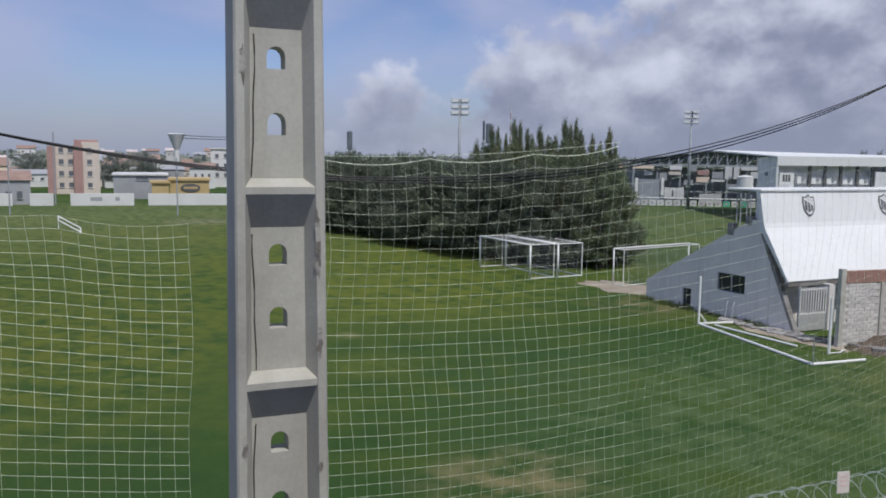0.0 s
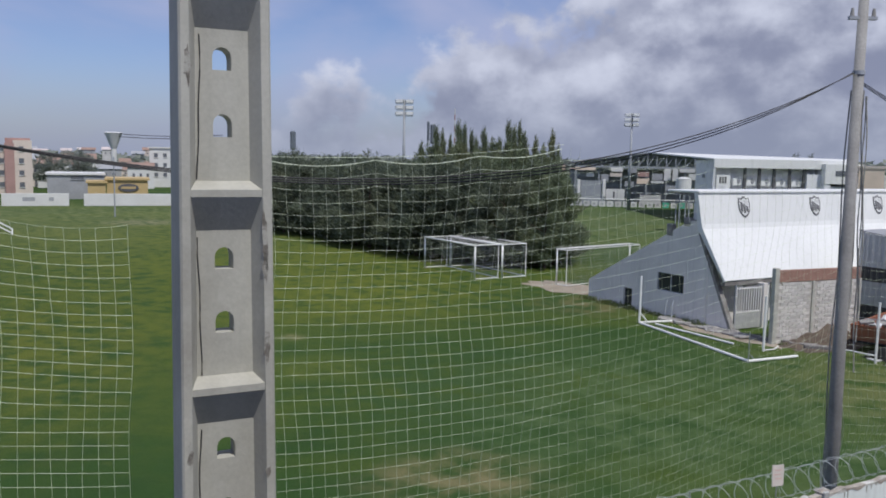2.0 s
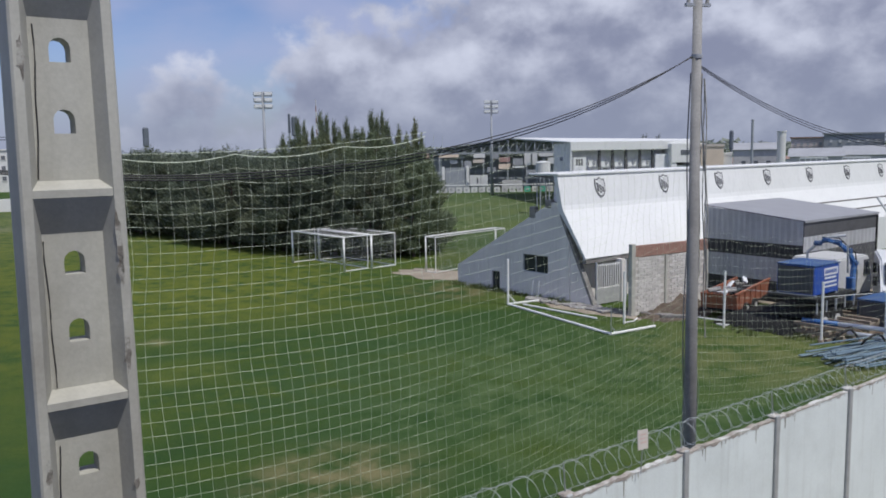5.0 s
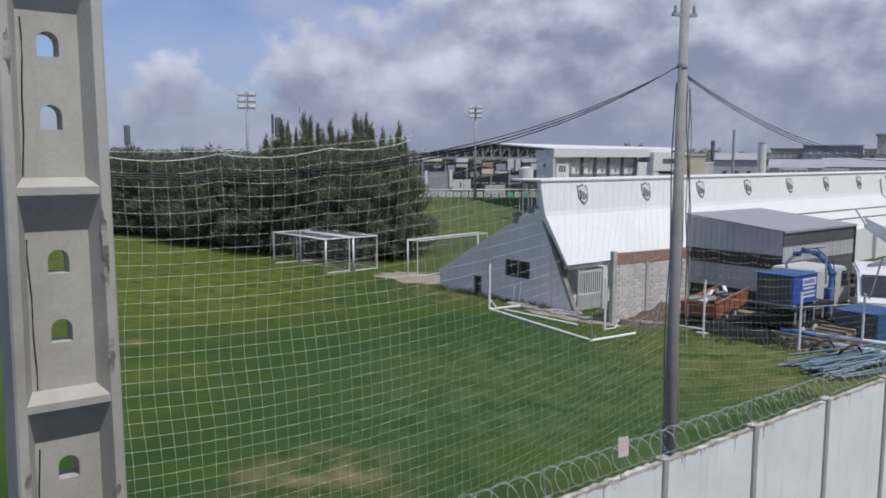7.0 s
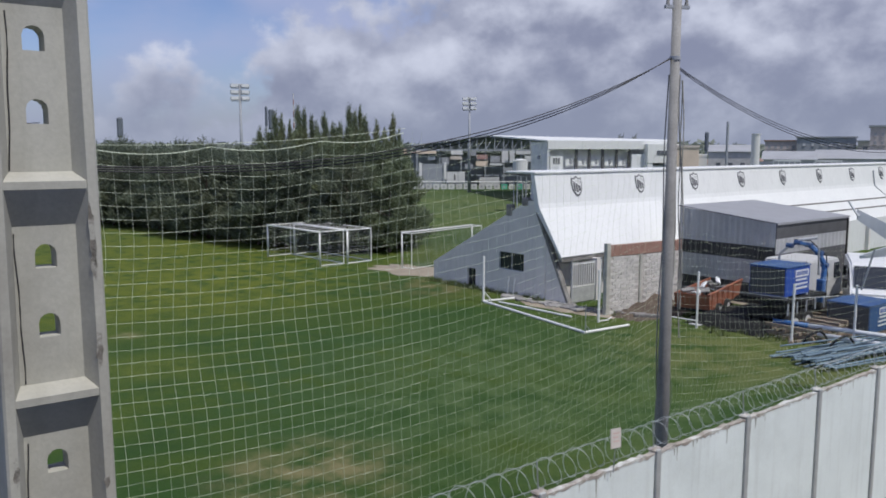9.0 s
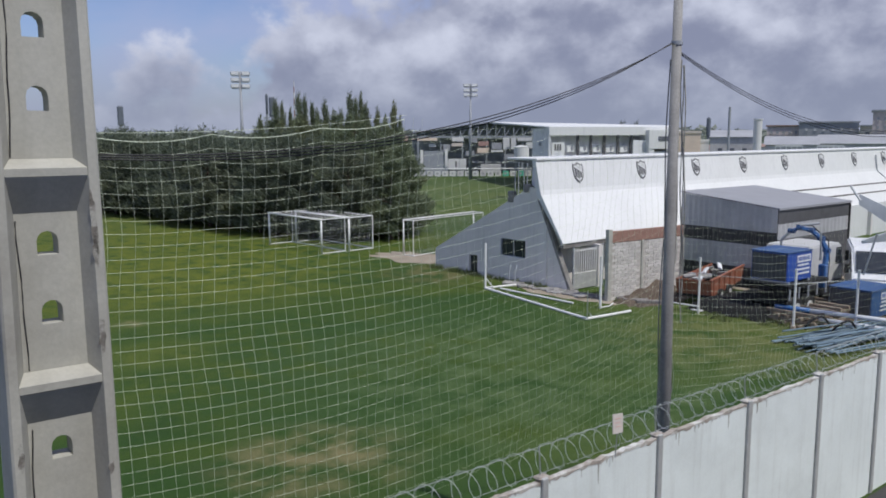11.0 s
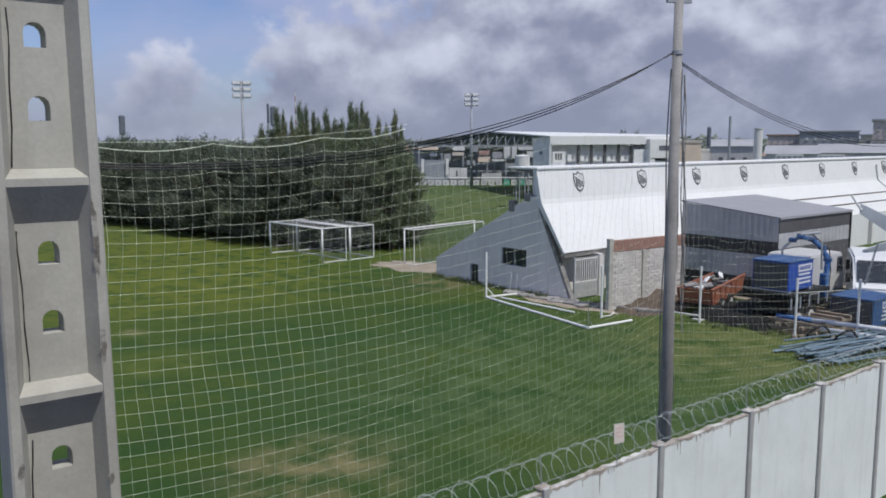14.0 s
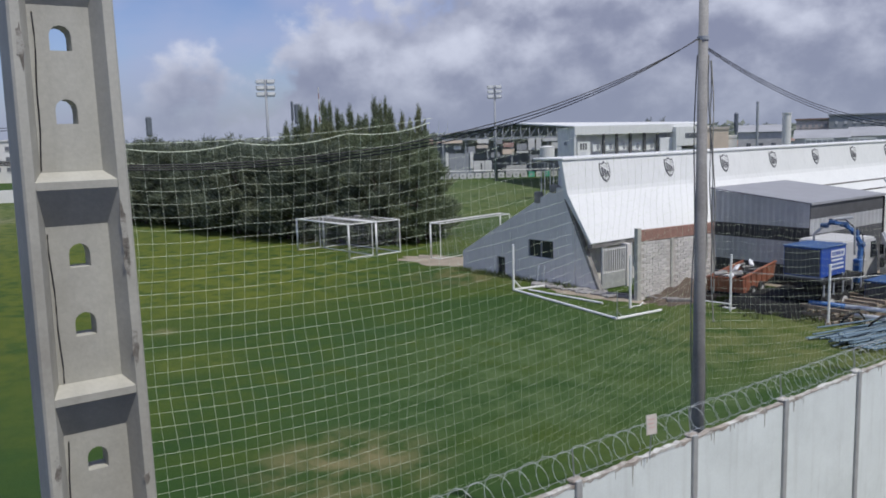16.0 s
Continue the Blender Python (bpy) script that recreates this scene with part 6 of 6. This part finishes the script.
steel_stand()
for az, d, h, mt, nm, lb in ((13.58, 164, 5.1, TOWN_WHITE, "gate_pillar", "white pillar beside the second pitch"), (15.3, 164, 5.2, TOWN_WHITE, "gate_pillar", "slim white pillar beside the second pitch")):
    o = thing(nm, Matrix.Translation(polar(az, d)), lb, "pillar")
    part("shaft", boxes((-0.3, 0.3, -0.3, 0.3, 0, h), bevel=0.05), mt, o)
o = thing("white_sign", Matrix.Translation(polar(15.46, 163)) @ pose(0, 0, 0, 0, 0, -15), "white signboard beside the second pitch", "sign")
part("board", boxes((0, 3.6, -0.1, 0.1, 1.2, 3.4)), TOWN_WHITE, o)
for x in (0.1, 1.55, 3.0):
    part("leg", boxes((x, x + 0.15, -0.05, 0.15, 0, 1.2)), GREY_STEEL, o)
part("divider", boxes((2.15, 2.25, -0.13, -0.1, 1.2, 3.4)), TOWN_GREY, o)
part("mark", boxes((1.4, 1.7, -0.13, -0.1, 1.7, 2.9)), GREY_BADGE, o)
o = thing("water_tank", Matrix.Translation(polar(20.59, 105)), "squat white cylindrical water tank", "tank")
part("shell", rod((0, 0, 8.2 - 105 * 0.031), (0, 0, 8.2 - 105 * 0.0153), 0.95, 20), TOWN_WHITE, o)
for x, y in ((-0.6, -0.6), (0.6, -0.6), (-0.6, 0.6), (0.6, 0.6)):
    part("leg", rod((x, y, 0), (x, y, 8.2 - 105 * 0.031), 0.08, 6), GREY_STEEL, o)
part("lid", rod((0, 0, 8.2 - 105 * 0.0153), (0, 0, 8.2 - 105 * 0.0135), 0.98, 20, 0.3), TOWN_WHITE, o)
o = thing("water_tower", Matrix.Translation(polar(36.10, 130)), "tall white cylindrical water tower", "water tower")
part("shaft", rod((0, 0, 0), (0, 0, 8.2 + 130 * 0.0153), 0.62, 18), TOWN_WHITE, o)
part("rim", rod((0, 0, 8.2 + 130 * 0.0153), (0, 0, 8.2 + 130 * 0.0153 + 0.15), 0.7, 18), TOWN_WHITE, o)

# houses and roofs beyond the stand
building("gabled_house", 31.13, 32.58, 125, 2, 8.24, 9, TOWN_ORANGE, "peach and white rendered gable house", "house", TOWN_CREAM, 0, over=0.1)
building("gabled_house", 32.53, 33.11, 126, 2, 6.93, 8, TOWN_WHITE, "white lean-to at the side of a gable house", "house", TOWN_WHITE, 0, over=0.05)
building("low_house", 33.17, 36.01, 150, 0, 7.6, 10, HAZE_GREY, "low grey house with small windows", "house", TOWN_GREY, 1.2, ((3, 1, 0.35, 0.4, 0.1, 0.9, 0.4, 0.9),))
building("low_house", 36.62, 39.73, 140, 2, 6.44, 9, HAZE_GREY, "low house with a weathered grey roof", "house", TOWN_GREY, 1.3, ((5, 1, 0.5, 0.5, 0.2, 0.95, 0.4, 0.95),))
building("low_house", 39.73, 44.28, 143, 0, 6.58, 9, HAZE_GREY, "low house with a weathered grey-brown roof", "house", TOWN_GREY, 1.4, ((5, 1, 0.5, 0.5, 0.1, 0.95, 0.4, 0.95),))
building("apartment_block", 36.67, 38.68, 230, 0, 9.97, 12, HAZE_BROWN, "reddish apartment block far off", "building", ROOF_TILE, 0, ((5, 1, 0.4, 0.4, 0.05, 0.95, 0.75, 0.95),), wmat=TOWN_GREY)
building("apartment_block", 38.57, 41.99, 220, 0, 10.7, 12, TOWN_GREY, "dark grey apartment block far off", "building", TOWN_GREY, 0, ((6, 1, 0.3, 0.3, 0.05, 0.95, 0.75, 0.95),), wmat=HAZE_GREY)
building("apartment_block", 42.07, 44.21, 210, 0, 9.69, 12, TOWN_CREAM, "cream house with flat roof far off", "building", TOWN_GREY, 0, ((3, 1, 0.4, 0.4, 0.05, 0.95, 0.7, 0.95),))
building("tower_block", 42.73, 43.71, 170, 0, 12.07, 8, HAZE_BROWN, "brown concrete tower far off", "tower", TOWN_GREY, 0, ((2, 2, 0.35, 0.4, 0.1, 0.9, 0.7, 0.95),), wmat=TOWN_GREY)
for az0, az1 in ((37.23, 38.84), (39.70, 41.25)):
    o = thing("roof_railing", Matrix.Identity(4), "white painted railing on a flat roof", "railing")
    part("top_rail", facing_box(az0, az1, -0.0149, -0.0130, 132, 0.12), WHITE_PAINT, o)
    for k in range(6):
        az = az0 + (az1 - az0) * k / 5
        part("baluster", facing_box(az - 0.03, az + 0.03, -0.05, -0.0142, 132, 0.1), WHITE_PAINT, o)

# ---- far boundary wall and town beyond the pitch ----
def far_wall():
    a, b = Vector((-85, 124.9, 0)), Vector((-20.7, 143.3, 0))
    d = (b - a).normalized()
    L = (b - a).length
    o = thing("wall_far", Matrix.Translation(a) @ pose(0, 0, 0, 0, 0, math.degrees(math.atan2(d.y, d.x))), "low white painted boundary wall with gaps", "wall", kind="structure")
    segs = ((0, 17.5), (20.0, 23.5), (26.0, 35.7), (37.9, L))
    for i, (x0, x1) in enumerate(segs):
        part("wall_section", boxes((x0, x1, -0.1, 0.1, 0, 2.0), bevel=0.03), TOWN_WHITE, o)
    for x0, x1 in ((29.0, 30.8), (32.8, 33.5)):
        part("painted_mark", boxes((x0, x1, -0.13, -0.104, 0.8, 1.4)), TOWN_GREY, o)


far_wall()


def striped_block():
    """Four-storey cream apartment house with brick-red stair strips."""
    d = 190.0
    a, b = polar(-25.70, d), polar(-22.65, d)
    ux = (b - a).normalized()
    W = (b - a).length
    o = thing("apartment_house", Matrix.Translation(a) @ pose(0, 0, 0, 0, 0, math.degrees(math.atan2(ux.y, ux.x))), "cream four-storey apartment house with brick-red vertical strips", "building")
    z = 8.2 + d * 0.0094
    part("wall", boxes((0, W * 0.62, 0, 12, 0, z)), TOWN_CREAM, o)
    part("wall", boxes((W * 0.66, W, -1.5, 12, 0, z + 1.0)), TOWN_CREAM, o)
    for x0, x1, y, h in ((0.0, 0.16, -0.35, z + 0.1), (0.50, 0.68, -1.75, z + 0.4)):
        part("red_strip", boxes((W * x0, W * x1, y, 0.5, 0, h)), TOWN_RED, o)
    part("roof_block", boxes((W * 0.52, W * 0.98, 1, 9, z, z + 1.5)), TOWN_RED, o)
    for j in range(4):
        for x, y in ((0.22, -0.06), (0.40, -0.06), (0.76, -1.56)):
            w = part("window", boxes((W * x, W * (x + 0.09), y, y + 0.1, 1.4 + j * 2.45, 2.4 + j * 2.45)), HAZE_GLASS, o)
            part("sill", boxes((W * x - 0.1, W * (x + 0.09) + 0.1, y - 0.08, y, 1.28 + j * 2.45, 1.4 + j * 2.45)), TOWN_WHITE, w)


striped_block()


def funnel_tower():
    d = 300.0
    z1 = 8.2 + d * 0.0255
    o = thing("water_tower", Matrix.Translation(polar(-17.87, d)), "pale concrete water tower with a funnel-shaped tank", "water tower")
    part("stem", rod((0, 0, 0), (0, 0, z1 - 3.6), 0.9, 14), TOWN_WHITE, o)
    part("tank", rod((0, 0, z1 - 5.2), (0, 0, z1), 0.95, 24, 2.9), TOWN_WHITE, o)
    part("lid", rod((0, 0, z1), (0, 0, z1 + 0.25), 2.95, 24, 2.6), TOWN_WHITE, o)


funnel_tower()
for k in range(2):
    o = thing("far_cable", Matrix.Identity(4), "thin dark cable strung from the water tower", "cable")
    a, b = polar(-17.72, 299, 8.2 + 300 * (0.0248 - 0.0032 * k)), polar(-11.0, 280, 8.2 + 280 * (0.0262 - 0.0022 * k))
    part("strand", tube(bmesh.new(), [a.lerp(b, i / 12) - Vector((0, 0, 2.6 * (i / 12) * (1 - i / 12))) for i in range(13)], 0.11, 5), CABLE, o)
o = building("yellow_shop", -18.37, -15.83, 154, 0, 3.9, 12, TOWN_YELLOW, "ochre-yellow low hall with a dark oval sign", "building", TOWN_YELLOW, 0)
s = bmesh.new()
bmesh.ops.create_cone(s, cap_ends=True, segments=24, radius1=1.7, radius2=1.7, depth=0.1, matrix=Matrix.Translation((3.6, -0.1, 2.6)) @ pose(0, 0, 0, 90, 0, 0) @ Matrix.Diagonal((1.0, 0.42, 1, 1)))
sg = part("oval_sign", s, GREY_BADGE, o, "dark oval sign")
part("text_line", boxes((2.4, 4.8, -0.19, -0.16, 2.4, 2.8)), TOWN_YELLOW, sg)
building("yellow_shop", -19.5, -18.42, 153, 0, 3.4, 8, TOWN_YELLOW, "low ochre-yellow rendered annex", "building", TOWN_YELLOW, 0)
o = building("grey_hall", -21.85, -18.5, 166, 0, 4.5, 14, TOWN_GREY, "pale low hall with a dark sign band", "building", TOWN_WHITE, 0, ((1, 1, 0.5, 0.5, 0.3, 0.75, 0.75, 1.0),))
building("white_block", -15.7, -13.2, 230, 0, 10.3, 14, TOWN_WHITE, "white rendered multi-storey block far off", "building", TOWN_WHITE, 0, ((4, 3, 0.4, 0.4, 0.05, 0.95, 0.2, 0.95),))
building("brown_house", -29.8, -26.7, 150, 0, 4.0, 12, TOWN_GREY, "grey-brown low house with a dark doorway", "house", ROOF_TILE, 1.5, ((4, 1, 0.5, 0.5, 0.1, 0.9, 0.1, 0.7),))


def town_row():
    rnd = random.Random(41)
    az = -33.0
    while az < -8.0:
        w = rnd.uniform(1.1, 2.3)
        d = rnd.uniform(210, 330)
        h = 8.2 + d * rnd.uniform(-0.022, 0.006)
        building("town_house", az, az + w, d, 0, max(3.0, h - 1.5), 12, rnd.choice((TOWN_CREAM, TOWN_WHITE, TOWN_GREY, TOWN_ORANGE, TOWN_CREAM)), "small rendered town house with a tiled roof", "house",
                 rnd.choice((ROOF_TILE, ROOF_TILE, TOWN_GREY)), rnd.uniform(1.0, 2.2), ((3, 1, 0.35, 0.35, 0.1, 0.9, 0.35, 0.9),))
        az += w * rnd.uniform(0.45, 0.9)
    for _ in range(34):
        az, w, d = rnd.uniform(-33, -12), rnd.uniform(0.5, 1.2), rnd.uniform(340, 460)
        h = 8.2 + d * rnd.uniform(-0.004, 0.010)
        building("hill_house", az, az + w, d, 0, h - 1.2, 10, rnd.choice((TOWN_CREAM, TOWN_WHITE, HAZE_GREY, HAZE_BROWN, TOWN_GREY)), "small pale house on the rise behind the town", "house",
                 rnd.choice((ROOF_TILE, HAZE_BROWN, TOWN_GREY)), rnd.uniform(0.8, 1.6), ((2, 1, 0.3, 0.25, 0.1, 0.9, 0.75, 0.98),))
    az = 9.0
    while az < 50:
        w = rnd.uniform(1.2, 2.4)
        d = rnd.uniform(230, 320)
        h = 8.2 + d * rnd.uniform(-0.018, 0.002)
        building("town_house", az, az + w, d, 0, max(3.0, h - 1.5), 12, rnd.choice((TOWN_CREAM, TOWN_WHITE, TOWN_GREY, TOWN_ORANGE)), "small rendered town house with a tiled roof", "house",
                 rnd.choice((ROOF_TILE, ROOF_TILE, TOWN_GREY)), rnd.uniform(1.0, 2.2), ((3, 1, 0.35, 0.35, 0.1, 0.9, 0.35, 0.9),))
        az += w * rnd.uniform(0.9, 1.4)


town_row()
FT = [far_tree(-21.6, 215, 8.2, 9, 61), far_tree(-20.0, 225, 8.5, 10, 62), far_tree(27.4, 170, 10.8, 5, 63)]


def far_trees():
    rnd = random.Random(77)
    for k in range(50):
        az = rnd.uniform(-34, -9) if k < 30 else rnd.uniform(9, 50)
        d = rnd.uniform(235, 400)
        z = 8.2 + d * rnd.uniform(-0.016, 0.004)
        s = z / 8.4
        copy_thing(FT[k % 2], Matrix.Translation(polar(az, d)) @ pose(0, 0, 0, 0, 0, rnd.uniform(0, 360)) @ Matrix.Diagonal((1.1, 1.1, s, 1)))
    copy_thing(FT[2], Matrix.Translation(polar(28.4, 172)) @ pose(0, 0, 0, 0, 0, 80))


far_trees()


def far_woods():
    """Uneven wooded skyline all round, beyond the town, its green paled for haze."""
    rnd = random.Random(90)
    V, Fc = [], []
    for i in range(15000):
        az = rnd.uniform(-180, 180) if i % 4 == 0 else rnd.uniform(-40, 60)
        d = rnd.uniform(380, 620)
        top = 8.2 + d * (0.002 + 0.0075 * noise.noise(Vector((az * 0.14, 2.0, 0))) + 0.003 * noise.noise(Vector((az * 0.9, 5.0, 0))))
        p = polar(az, d, max(0.5, top) * rnd.random() ** 0.5)
        s = rnd.uniform(1.0, 2.8)
        o = len(V)
        for _ in range(3):
            V.append((p.x + rnd.gauss(0, s), p.y + rnd.gauss(0, s), max(0.0, p.z + rnd.gauss(0, s * 0.5))))
        Fc.append((o, o + 1, o + 2))
    me = bpy.data.meshes.new("far_woods")
    me.from_pydata(V, [], Fc)
    me.materials.append(HAZE_GREEN)
    tagged(new("far_woods", me), "hazy line of distant woods round the town", "woods", kind="stuff")


far_woods()
